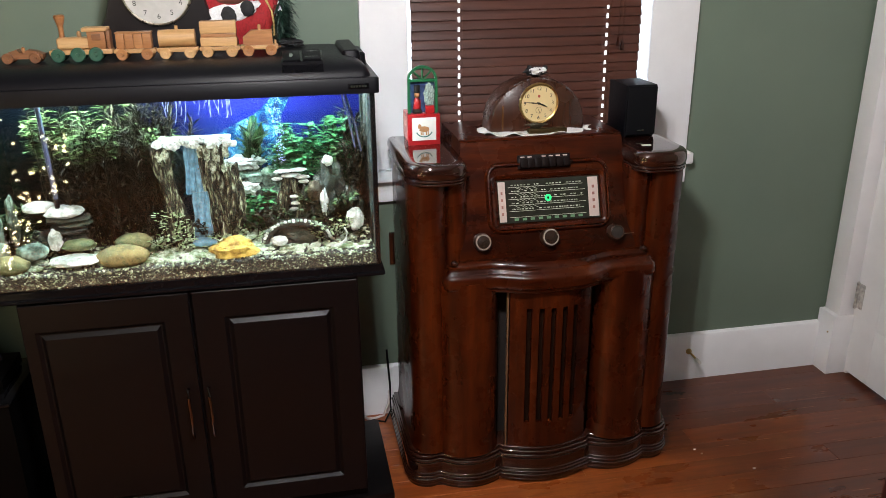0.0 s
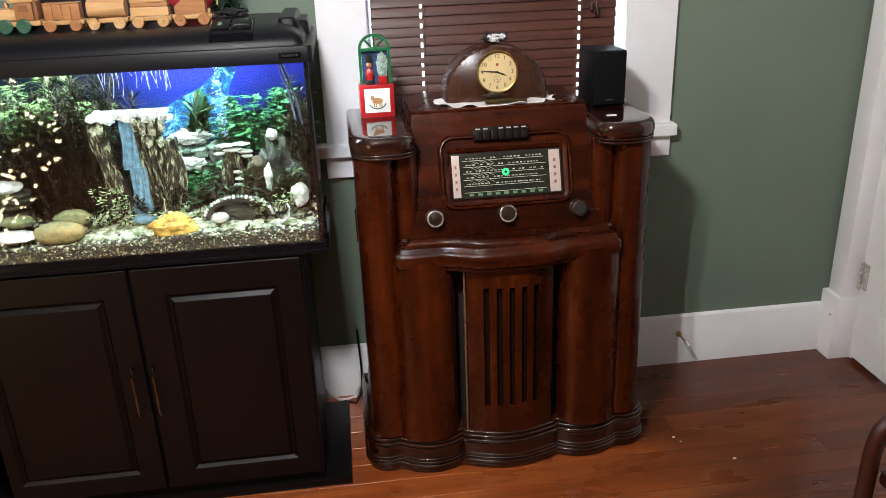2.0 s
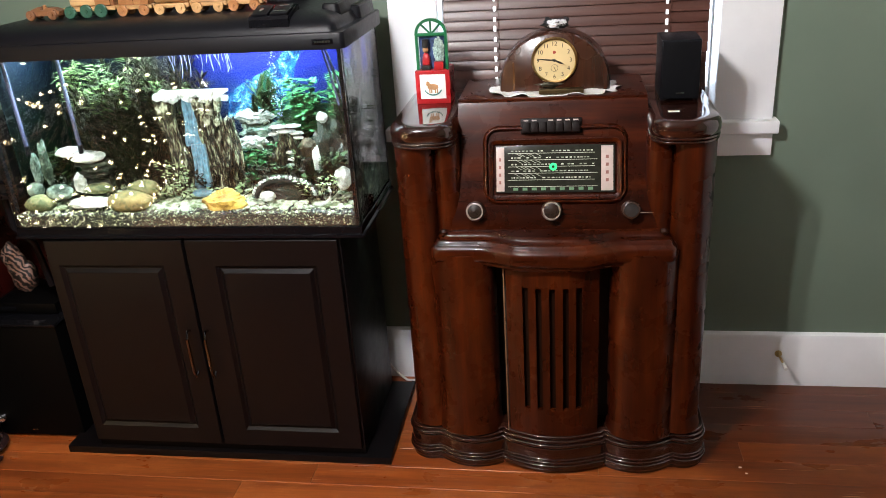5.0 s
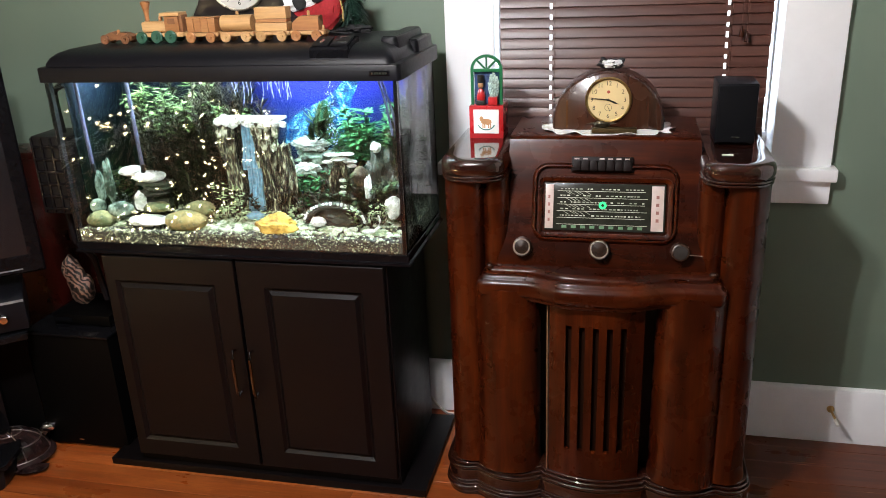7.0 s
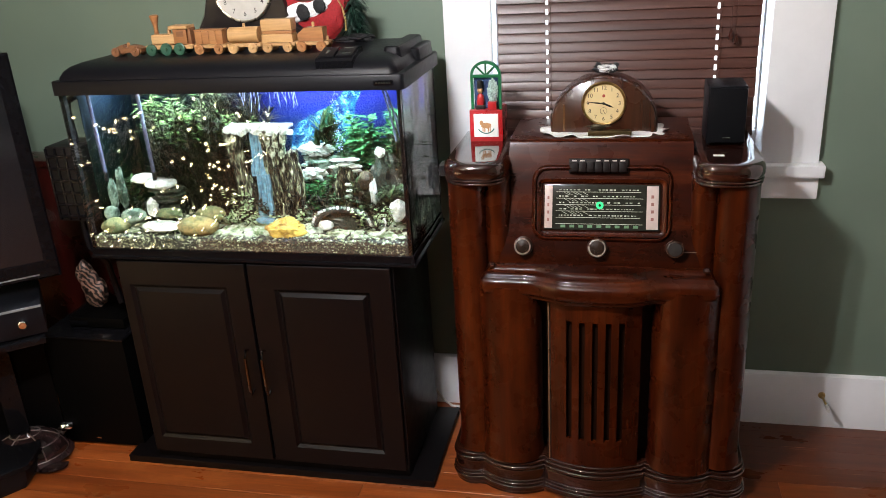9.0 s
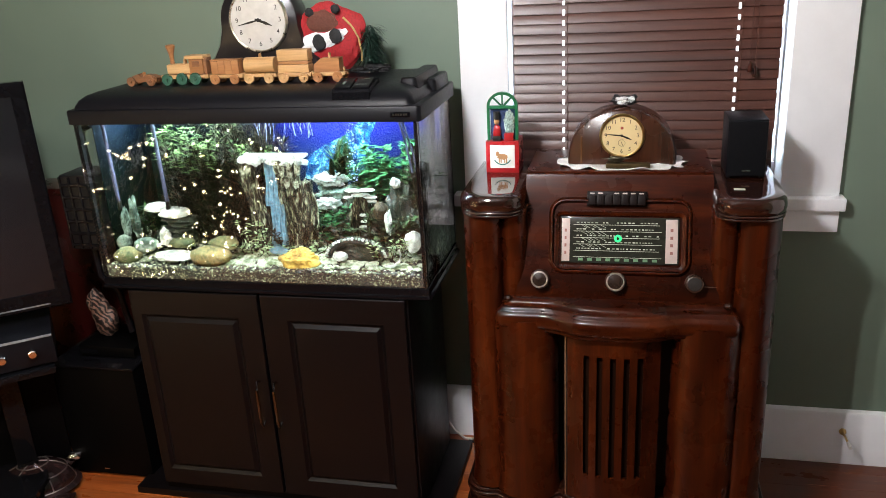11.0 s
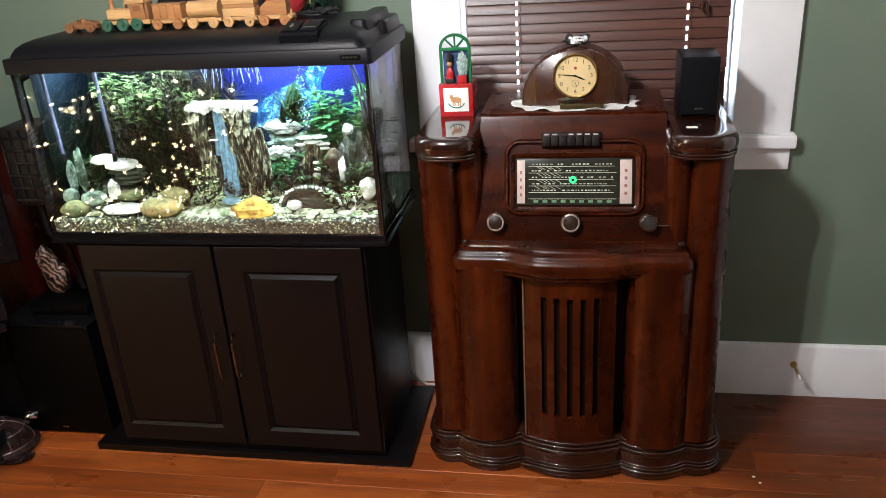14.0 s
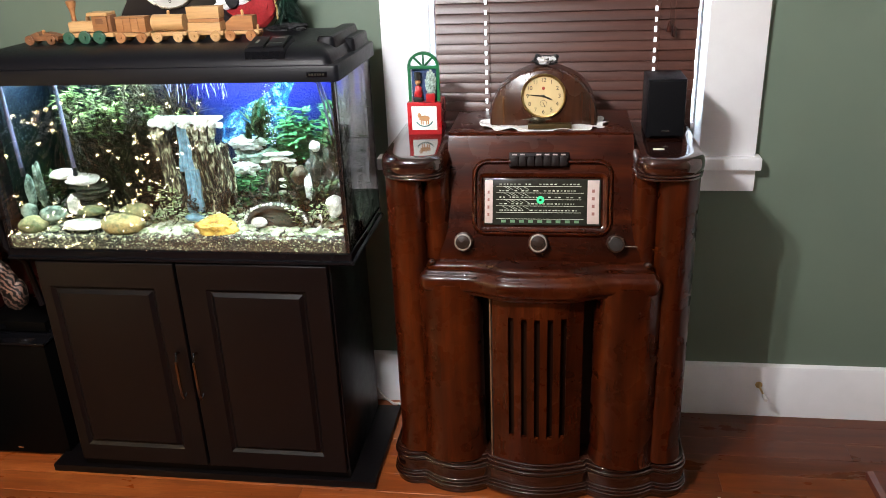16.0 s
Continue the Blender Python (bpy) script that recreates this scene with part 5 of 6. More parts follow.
m2.color(m2.ramp(m2.noise(v2, 34.0, 9, 0.85, 0.6), [(0.42, (0.002, 0.006, 0.04)), (0.49, (0.004, 0.035, 0.10)), (0.53, (0.02, 0.12, 0.18)), (0.60, (0.36, 0.50, 0.56))]))
out = [(-0.185, 0.955), (-0.10, 0.925), (0.0, 0.93), (0.012, 1.02), (0.030, 1.085), (0.075, 1.172), (0.040, 1.172), (-0.010, 1.115), (-0.045, 1.085), (-0.09, 1.065), (-0.13, 1.045), (-0.17, 1.02)]
part("reef_print", rings([[(x, yy, zz) for x, zz in out] for yy in (2.1492, 2.1499)]), m2.m, sheet, smooth=0)
m3 = Mat("printed_kelp", 0.7, spec=0.06)
m3.color(m3.ramp(m3.noise(m3.coords((1, 1, 0.4)), 60.0, 5, 0.7), [(0.40, (0.003, 0.016, 0.010)), (0.62, (0.02, 0.075, 0.04))]))
out = [(-0.082, 0.975), (-0.050, 0.985), (-0.030, 1.01), (-0.036, 1.05), (-0.044, 1.085), (-0.058, 1.080), (-0.070, 1.04)]
part("kelp_print", rings([[(x, yy, zz) for x, zz in out] for yy in (2.1480, 2.1490)]), m3.m, sheet, smooth=0)
# film painting the dark mirrored interior onto the inside of the end pane
m4 = Mat("algae_film", 0.55, spec=0.15)
n4 = m4.noise(m4.coords((1, 1, 0.22)), 42.0, 7, 0.75, 0.4)
m4.color(m4.ramp(n4, [(0.36, (0.003, 0.003, 0.003)), (0.48, (0.016, 0.012, 0.008)), (0.56, (0.045, 0.055, 0.040)), (0.66, (0.12, 0.15, 0.15))]))
s4 = m4.t.nodes.new("ShaderNodeBsdfTransparent")
mx4 = m4.t.nodes.new("ShaderNodeMixShader")
m4.link(m4.ramp(m4.noise(m4.coords((1, 1, 0.3)), 16.0, 5, 0.7), [(0.42, (0.10,) * 3), (0.60, (0.90,) * 3)]), mx4.inputs[0])
m4.link(s4.outputs[0], mx4.inputs[1])
m4.link(m4.p.outputs[0], mx4.inputs[2])
m4.link(mx4.outputs[0], m4.t.nodes["Material Output"].inputs["Surface"])
part("algae_film", box(0.4645, 0.4675, -0.163, 0.128, 0.031, 0.470, 0), m4.m, tank, "mottled brown-green film painting the mirrored interior on the end pane", smooth=0)

# ---- on the radio ----
RT = 1.0165
M_CREAM = plain("cream_clock_face", (0.66, 0.52, 0.27), 0.35, vary=0.08, scale=20)
M_INK = plain("black_ink", (0.010, 0.008, 0.006), 0.4)
M_CLOCKWOOD = wood("clock_walnut", (0.020, 0.0055, 0.0025), (0.040, 0.011, 0.0045), (0.070, 0.021, 0.008), (1, 1, 0.06), (0.22, 0.32), 0.12, 100, 0.03)


def facing(x, y, z):
    """Flat things drawn in x and y, stood up to face the room."""
    return Matrix.Translation((x, y, z)) @ Matrix.Rotation(radians(90), 4, "X")


def clock_face(parent, x, y, z, r, mat, hour, minute, bezel, digits=0.14):
    face = part("clock_face", lathe([(0.0005, 0.0), (r, 0.0), (r, 0.003), (0.0005, 0.0035)], 48), mat, parent, "", facing(x, y, z))
    part("bezel", lathe([(r - 0.001, -0.002), (r + 0.0045, -0.002), (r + 0.0055, 0.004), (r + 0.002, 0.009), (r - 0.001, 0.007), (r - 0.001, -0.002)], 48), bezel, parent, "", facing(x, y, z))
    for k in range(1, 13):
        a = radians(90 - 30 * k)
        writing("numeral", str(k), r * digits * 2, M_INK, face, Matrix.Translation((r * 0.78 * math.cos(a), r * 0.78 * math.sin(a), 0.0036)))
    for ang, ln, w in ((90 - 30 * (hour + minute / 60), 0.52, 0.050), (90 - 6 * minute, 0.80, 0.034)):
        one = bmesh.new()
        rings([[(-0.12 * r, -w * r * 0.5, zz), (0.3 * r, -w * r, zz), (ln * r, -0.006 * r, zz), (ln * r, 0.006 * r, zz), (0.3 * r, w * r, zz), (-0.12 * r, w * r * 0.5, zz)] for zz in (0.0045, 0.0053)], one)
        part("pointer", one, M_INK, face, "", Matrix.Rotation(radians(ang), 4, "Z"), smooth=0)
    part("arbor", lathe([(0.0004, 0.003), (r * 0.07, 0.003), (r * 0.06, 0.0062), (0.0004, 0.0066)], 14), M_INK, face)
    return face


clock = thing("mantel_clock", 0.735, 2.105, RT + 0.003, "round-topped walnut mantel clock with a cream dial", "clock")
arch = [(0.139 * math.cos(radians(a)), 0.012 + 0.134 * math.sin(radians(a)) ** 0.92) for a in range(0, 181, 6)]
sect = [(0.139, 0.0)] + arch + [(-0.139, 0.0)]
stack = []
for yy, k in ((-0.045, 0.955), (-0.042, 0.975), (-0.036, 0.992), (-0.028, 1.0), (0.042, 1.0), (0.045, 0.99)):
    stack.append([(x * k, yy, zz * k) for x, zz in sect])
part("case", rings(stack), M_CLOCKWOOD, clock, smooth=50)
part("inlay", box(-0.105, -0.100, -0.0460, -0.0445, 0.004, 0.075, 0.0004), plain("pale_inlay", (0.085, 0.035, 0.012), 0.25), clock)
cf = clock_face(clock, 0.0, -0.046, 0.077, 0.0520, M_CREAM, 3, 46, M_BRASS)
part("seconds_ring", tube([(0.0085 * math.cos(radians(a)), 0.0085 * math.sin(radians(a)), 0.0037) for a in range(0, 361, 15)], 0.0004, 5), M_INK, cf, "", Matrix.Translation((0, -0.019, 0)))
part("seconds_pointer", box(-0.0006, 0.0006, -0.010, 0.004, 0.0038, 0.0043, 0), M_INK, cf, "", Matrix.Translation((0, -0.019, 0)) @ Matrix.Rotation(radians(25), 4, "Z"), smooth=0)
part("alarm_dot", lathe([(0.0003, 0.0035), (0.004, 0.0035), (0.004, 0.0043), (0.0003, 0.0045)], 14), plain("red_dot", (0.30, 0.05, 0.03), 0.4), cf, "", Matrix.Translation((0, 0.020, 0)))

M_LACE = plain("white_lace", (0.70, 0.68, 0.64), 0.85, vary=0.12, scale=400, bump=0.4)
doily = thing("doily", 0.735, 2.09, RT, "white scalloped cotton doily under a clock", "doily")
stack = []
for k, zz in ((1.0, 0.0), (1.0, 0.0018), (0.8, 0.0026), (0.3, 0.0026)):
    row = []
    for i in range(96):
        a = 2 * math.pi * i / 96
        f = k * (1 + 0.045 * math.cos(a * 14) + 0.03 * noise.noise(Vector((math.cos(a) * 2, math.sin(a) * 2, 5))))
        edge = max(0.0, math.cos(a * 10 + 1)) * 0.007 * (1 if k > 0.9 else 0.2)
        row.append((0.162 * f * abs(math.cos(a)) ** 0.75 * (1 if math.cos(a) > 0 else -1), 0.080 * f * abs(math.sin(a)) ** 0.75 * (1 if math.sin(a) > 0 else -1), zz + edge))
    stack.append(row)
part("cloth", rings(stack), M_LACE, doily)

plate = thing("brass_plaque", 0.752, 2.028, RT + 0.004, "small dull brass plaque with a bird figure before the clock", "plaque")
part("bar", box(-0.055, 0.055, -0.012, 0.010, 0.0, 0.012, 0.002), plain("dull_brass", (0.10, 0.07, 0.03), 0.4, 0.8), plate)
part("bird", blob((-0.030, 0.002, 0.020), (0.020, 0.006, 0.008), 3, 0.35, 3), plain("dark_pewter", (0.05, 0.045, 0.03), 0.4, 0.7), plate)
part("wing", blob((-0.030, 0.004, 0.022), (0.036, 0.003, 0.003), 4, 0.25, 3), plain("dark_pewter_wing", (0.06, 0.05, 0.035), 0.4, 0.7), plate)

orn2 = thing("plush_ornament", 0.738, 2.10, RT + 0.150, "tiny black and white fluffy ornament on a clock", "ornament")
M_BLACKFUR = plain("black_fur", (0.010, 0.010, 0.011), 0.8, vary=0.4, scale=400, bump=0.4)
M_WHITEFUR = plain("white_fur", (0.66, 0.66, 0.66), 0.8, vary=0.2, scale=400, bump=0.4)
part("body", blob((0, 0.004, 0.012), (0.030, 0.018, 0.012), 4, 0.4, 4, 2.5), M_BLACKFUR, orn2)
part("white_patch", blob((-0.004, -0.008, 0.014), (0.016, 0.010, 0.010), 5, 0.5, 4, 3), M_WHITEFUR, orn2)
part("white_patch", blob((0.014, -0.006, 0.015), (0.013, 0.009, 0.008), 6, 0.5, 4, 3), M_WHITEFUR, orn2)
part("ear", blob((-0.020, 0.0, 0.022), (0.007, 0.006, 0.008), 7, 0.3, 3), M_BLACKFUR, orn2)
part("ear", blob((0.026, 0.0, 0.022), (0.008, 0.006, 0.006), 8, 0.3, 3), M_BLACKFUR, orn2)

# music box
M_RED = plain("red_lacquer", (0.36, 0.012, 0.014), 0.28, coat=0.3, vary=0.12)
M_GREENP = plain("green_enamel", (0.012, 0.125, 0.045), 0.3, vary=0.15)
M_PAPER = plain("white_paper", (0.74, 0.72, 0.66), 0.6, vary=0.05)
mbx = thing("music_box", 0.417, 2.145, 0.985, "red toy music box with a green arched window and winter scene", "music box")
part("base_box", box(-0.046, 0.046, -0.044, 0.044, 0.0, 0.088, 0.003), M_RED, mbx)
pic = part("picture_panel", box(-0.034, 0.034, -0.0455, -0.0435, 0.014, 0.078, 0.0004), M_PAPER, mbx, "white panel with a painted rocking horse")
M_TAN = plain("painted_tan", (0.42, 0.20, 0.08), 0.5)
M_TEAL = plain("painted_teal", (0.03, 0.13, 0.11), 0.5)
part("rocker_paint", tube([(0.024 * math.cos(radians(a)), -0.0458, 0.046 + 0.022 * math.sin(radians(a))) for a in range(205, 340, 12)], 0.0016, 6), M_TEAL, pic)
part("horse_paint", blob((0.0, -0.0457, 0.046), (0.014, 0.0007, 0.008), 3, 0.3, 3), M_TAN, pic)
part("horse_paint", blob((-0.013, -0.0457, 0.054), (0.005, 0.0007, 0.006), 4, 0.3, 3), M_TAN, pic)
for dx in (-0.009, -0.004, 0.006, 0.011):
    part("horse_paint", box(dx - 0.0015, dx + 0.0015, -0.0462, -0.0455, 0.029, 0.042, 0), M_TAN, pic)
part("side_panel", box(-0.0472, -0.0455, -0.034, 0.034, 0.014, 0.078, 0.0003), plain("pink_printed_panel", (0.50, 0.20, 0.17), 0.6, vary=0.5, scale=120), mbx)
W, ZS = 0.042, 0.088
outer = [(W, ZS)] + [(W * math.cos(radians(a)), ZS + 0.092 + W * 0.92 * math.sin(radians(a))) for a in range(0, 181, 10)] + [(-W, ZS)]
inner = [(W - 0.007, ZS)] + [((W - 0.007) * math.cos(radians(a)), ZS + 0.092 + (W * 0.92 - 0.007) * math.sin(radians(a))) for a in range(0, 181, 10)] + [(-W + 0.007, ZS)]
win_frame = part("arched_frame", rings([[(x, yy, zz) for x, zz in o] for o, yy in ((outer, -0.030), (outer, -0.018), (inner, -0.018), (inner, -0.030), (outer, -0.030))], closed=False, caps=False), M_GREENP, mbx, "green arched window frame")
part("cross_bar", box(-W + 0.003, W - 0.003, -0.029, -0.020, ZS + 0.086, ZS + 0.094, 0.001), M_GREENP, win_frame)
for a in (45, 90, 135):
    part("spoke", tube([(0, -0.0245, ZS + 0.090), (0.038 * math.cos(radians(a)), -0.0245, ZS + 0.092 + 0.036 * math.sin(radians(a)))], 0.0028, 6), M_GREENP, win_frame)
part("scene_card", box(-W + 0.008, W - 0.008, -0.017, -0.015, ZS, ZS + 0.088, 0), plain("night_blue_card", (0.03, 0.06, 0.16), 0.5, vary=0.6, scale=90), mbx)
doll = part("toy_figure", blob((-0.016, -0.026, ZS + 0.022), (0.011, 0.008, 0.022), 4, 0.15, 3), M_RED, mbx, "plain red and black toy figure")
part("figure_head", blob((-0.016, -0.028, ZS + 0.052), (0.008, 0.007, 0.009), 5, 0.1, 3), M_TAN, doll)
part("figure_hat", lathe([(0.0005, 0), (0.009, 0), (0.0085, 0.020), (0.0005, 0.021)], 14, Matrix.Translation((-0.016, -0.028, ZS + 0.058))), M_INK, doll)
part("figure_base", box(-0.028, -0.004, -0.036, -0.018, ZS, ZS + 0.012, 0.002), M_INK, doll)
tree_s = part("toy_tree", blob((0.018, -0.026, ZS + 0.046), (0.014, 0.009, 0.034), 9, 0.35, 4, 3), plain("frosted_green", (0.26, 0.34, 0.30), 0.7, vary=0.7, scale=200, bump=0.4), mbx)
part("toy_gift", box(0.006, 0.030, -0.043, -0.024, ZS, ZS + 0.022, 0.001), M_RED, mbx)

# loudspeaker
spk = thing("loudspeaker", 1.042, 2.118, 0.985, "small black bookshelf loudspeaker with a cloth grille", "speaker")
part("cabinet", box(-0.0475, 0.0475, -0.060, 0.065, 0.003, 0.150, 0.004), M_BLACKPLASTIC, spk)
part("grille", box(-0.045, 0.045, -0.068, -0.060, 0.008, 0.146, 0.003), plain("black_grille_cloth", (0.0035, 0.0035, 0.0045), 0.8, vary=0.3, scale=900, bump=0.4, spec=0.1), spk)
bars = part("badge", box(-0.010, 0.010, -0.0692, -0.068, 0.019, 0.0225, 0.0004), M_CHROME, spk)
for dx in (-0.04, 0.04):
    for dy in (-0.05, 0.055):
        part("foot", lathe([(0.0004, 0), (0.006, 0), (0.006, 0.003), (0.0004, 0.003)], 10, Matrix.Translation((dx, dy, 0))), M_BLACKPLASTIC, spk)
tag = tagged(part("paper_label", box(-0.013, 0.013, -0.006, 0.006, 0.0, 0.0012, 0.0004), M_PAPER, at=pose(1.017, 1.952, 0.9855)), "small white paper label lying on a pillar cap", "label")

# ---- on the hood ----
HT = TZ + 0.551
M_PINE = wood("pale_pine", (0.36, 0.19, 0.075), (0.47, 0.27, 0.11), (0.56, 0.35, 0.16), (0.1, 1, 1), (0.4, 0.55), 0.0, 160, 0.05)
M_OAKY = wood("warm_oak", (0.24, 0.095, 0.032), (0.33, 0.14, 0.048), (0.41, 0.19, 0.07), (0.1, 1, 1), (0.4, 0.55), 0.0, 160, 0.05)
M_WALN = wood("toy_walnut", (0.13, 0.05, 0.02), (0.20, 0.08, 0.032), (0.26, 0.11, 0.045), (0.1, 1, 1), (0.4, 0.55), 0.0, 160, 0.05)
M_DKGREEN = plain("dark_green_paint", (0.018, 0.075, 0.045), 0.45)


def wheel_mesh(mat, r):
    return mesh_of("wheel", lathe([(0.0005, 0), (r * 0.9, 0), (r, 0.001), (r, 0.006), (r * 0.86, 0.0075), (r * 0.3, 0.0065), (r * 0.25, 0.009), (0.0005, 0.0095)], 20, Matrix.Rotation(radians(90), 4, "X")), mat)


WH = {}


def wheels(parent, xs, r, mat, y=0.019):
    key = (mat.name, r)
    if key not in WH:
        WH[key] = wheel_mesh(mat, r)
    for x in xs:
        for s in (1, -1):
            w = new("wheel", WH[key])
            w.parent = parent
            w.matrix_basis = pose(x, -s * y, r, 0, 0, 0 if s > 0 else 180)


TRAIN = "wooden toy train"
TYY = 1.978
eng = thing("toy_locomotive", -0.420, TYY, HT, "pale wooden toy steam locomotive with green wheels", "toy train", TRAIN)
part("chassis", box(-0.070, 0.070, -0.018, 0.018, 0.016, 0.027, 0.002), M_PINE, eng)
part("boiler", box(-0.052, 0.030, -0.016, 0.016, 0.028, 0.055, 0.007, 3), M_PINE, eng)
cab = part("cab", box(0.018, 0.058, -0.018, 0.018, 0.028, 0.068, 0.002), M_OAKY, eng)
part("cab_window", box(0.028, 0.048, -0.0188, -0.0178, 0.048, 0.062, 0.001), M_WALN, cab)
part("cab_roof", box(0.008, 0.064, -0.022, 0.022, 0.068, 0.077, 0.002), M_PINE, eng)
part("rear_wall", box(0.060, 0.068, -0.016, 0.016, 0.027, 0.070, 0.001), M_WALN, eng)
part("funnel", lathe([(0.0005, 0), (0.006, 0), (0.0058, 0.018), (0.007, 0.028), (0.0125, 0.046), (0.0125, 0.050), (0.009, 0.052), (0.0005, 0.052)], 16, Matrix.Translation((-0.040, 0, 0.054))), M_OAKY, eng)
part("dome", lathe([(0.0005, 0), (0.005, 0), (0.0055, 0.008), (0.003, 0.013), (0.0005, 0.014)], 12, Matrix.Translation((-0.002, 0, 0.055))), M_PINE, eng)
part("coupling", tube([(0.070, 0, 0.020), (0.076, 0, 0.020)], 0.003, 6), M_WALN, eng)
wheels(eng, (-0.050,), 0.0155, M_DKGREEN)
wheels(eng, (-0.006, 0.034), 0.0165, M_DKGREEN)


def wagon(name, x, label, half=0.047):
    t = thing(name, x, TYY, HT, label, "toy train", TRAIN)
    part("chassis", box(-half, half, -0.017, 0.017, 0.015, 0.025, 0.002), M_PINE, t)
    part("coupling", tube([(half, 0, 0.019), (half + 0.006, 0, 0.019)], 0.003, 6), M_WALN, t)
    wheels(t, (-half * 0.6, half * 0.6), 0.0135, M_PINE if "pale" in label else M_OAKY)
    return t


w1 = wagon("toy_box_wagon", -0.300, "warm brown wooden toy box wagon")
for k in range(4):
    part("plank", box(-0.040 + 0.020 * k, -0.0205 + 0.020 * k, -0.016, 0.016, 0.0255, 0.060, 0.0015), M_OAKY, w1)
part("lid", box(-0.041, 0.041, -0.017, 0.017, 0.0605, 0.064, 0.001), M_OAKY, w1)
w2 = wagon("toy_tank_wagon", -0.202, "pale wooden toy tank wagon")
part("tank", tube([(-0.042, 0, 0.046), (0.042, 0, 0.046)], 0.0205, 18), M_PINE, w2)
part("peg", lathe([(0.0005, 0), (0.004, 0), (0.004, 0.010), (0.0005, 0.011)], 10, Matrix.Translation((0, 0, 0.065))), M_PINE, w2)
w3 = wagon("toy_lumber_wagon", -0.104, "pale wooden toy wagon loaded with stacked boards")
part("lower_load", box(-0.044, 0.042, -0.018, 0.018, 0.0255, 0.046, 0.002), M_PINE, w3)
part("middle_load", box(-0.042, 0.041, -0.016, 0.016, 0.0465, 0.055, 0.0015), M_OAKY, w3)
part("top_load", box(-0.043, 0.042, -0.018, 0.018, 0.0555, 0.084, 0.002), M_PINE, w3)
w4 = wagon("toy_caboose", -0.010, "warm wooden toy caboose with a peg chimney", 0.045)
part("cabin", rings([[(x, yy, zz) for x, zz in ((-0.038, 0.0255), (0.032, 0.0255), (0.032, 0.060), (-0.018, 0.060), (-0.038, 0.044))] for yy in (-0.017, 0.017)]), M_OAKY, w4, smooth=0)
part("peg", lathe([(0.0005, 0), (0.0035, 0), (0.004, 0.012), (0.0005, 0.014)], 10, Matrix.Translation((0.002, 0, 0.0595))), M_PINE, w4)
part("end_post", box(0.036, 0.041, -0.003, 0.003, 0.0255, 0.036, 0.001), M_PINE, w4)

tc_ = thing("toy_racing_car", -0.550, TYY - 0.005, HT, "small brown wooden toy racing car", "toy car")
sec = [(-0.045, 0.010), (0.045, 0.010), (0.047, 0.020), (0.030, 0.028), (0.012, 0.030), (0.006, 0.024), (-0.004, 0.024), (-0.010, 0.032), (-0.028, 0.026), (-0.046, 0.016)]
part("body", rings([[(x, yy, zz) for x, zz in sec] for yy in (-0.013, 0.013)]), M_WALN, tc_, smooth=0)
part("driver_peg", lathe([(0.0005, 0), (0.004, 0), (0.0045, 0.012), (0.0005, 0.015)], 10, Matrix.Translation((0.002, 0, 0.022))), M_OAKY, tc_)
wheels(tc_, (-0.030, 0.030), 0.0125, M_WALN, 0.0145)

# black mantel clock at the back of the hood
M_EBONY = plain("ebonised_wood", (0.010, 0.008, 0.009), 0.3, coat=0.2)
M_SILVER = plain("silvered_dial", (0.52, 0.51, 0.48), 0.35, 0.2, vary=0.1)
M_NICKEL = plain("tarnished_nickel", (0.60, 0.54, 0.42), 0.28, 0.9)
c2 = thing("mantel_clock", -0.256, 2.148, HT - 0.002, "black tambour mantel clock with a silvered dial on the hood", "clock")
half = [(0.190, 0.0), (0.190, 0.030), (0.176, 0.036), (0.150, 0.055), (0.128, 0.090), (0.116, 0.135)] + [(0.116 * math.cos(radians(a)), 0.150 + 0.112 * math.sin(radians(a))) for a in range(0, 91, 9)]
sect = half + [(-x, zz) for x, zz in half[::-1] if x > 1e-6]
part("case", rings([[(x * k, yy, zz * k) for x, zz in sect] for yy, k in ((-0.038, 0.975), (-0.033, 1.0), (0.035, 1.0), (0.038, 0.99))]), M_EBONY, c2, smooth=50)
clock_face(c2, 0.002, -0.040, 0.154, 0.082, M_SILVER, 3, 43, M_NICKEL, 0.11)

# red plush stocking with applique shapes, lying on the hood
M_REDFELT = plain("red_felt", (0.30, 0.010, 0.014), 0.85, vary=0.3, scale=200, bump=0.3)
M_GREENSEQ = plain("dark_green_sequins", (0.006, 0.022, 0.014), 0.3, vary=0.8, scale=160, bump=0.5)
M_BROWNFELT = plain("brown_felt", (0.10, 0.030, 0.018), 0.9, vary=0.2, scale=200, bump=0.3)
sk = thing("felt_stocking", -0.062, 2.145, HT, "stuffed red felt stocking with white, black and brown patches", "stocking")
part("red_body", blob((0, 0, 0.095), (0.100, 0.030, 0.088), 3, 0.16, 4, 1.3, flat=0.98), M_REDFELT, sk)
rt = random.Random(77)
vs, fs = [], []
for k in range(420):
    a, b = rt.uniform(0, 2 * math.pi), rt.uniform(-0.9, 1.0)
    p = Vector((0.108 + 0.030 * math.cos(a) * rt.random(), 0.012 + 0.020 * math.sin(a) * rt.random(), 0.075 + 0.050 * b))
    leaf(vs, fs, p, Vector((math.cos(a), 0.7 * math.sin(a), rt.uniform(-0.8, 0.6))), rt.uniform(0.018, 0.034), 0.0065, 0.5)
me = bpy.data.meshes.new("tinsel")
me.from_pydata(vs, [], fs)
me.materials.append(M_GREENSEQ)
ob = new("tinsel", me)
ob.parent = sk
tagged(ob, "dark green glittering tinsel trim", kind="stuff")
part("tinsel_core", blob((0.106, 0.012, 0.064), (0.026, 0.018, 0.056), 6, 0.25, 3, 1.6, flat=0.98), M_GREENSEQ, sk)
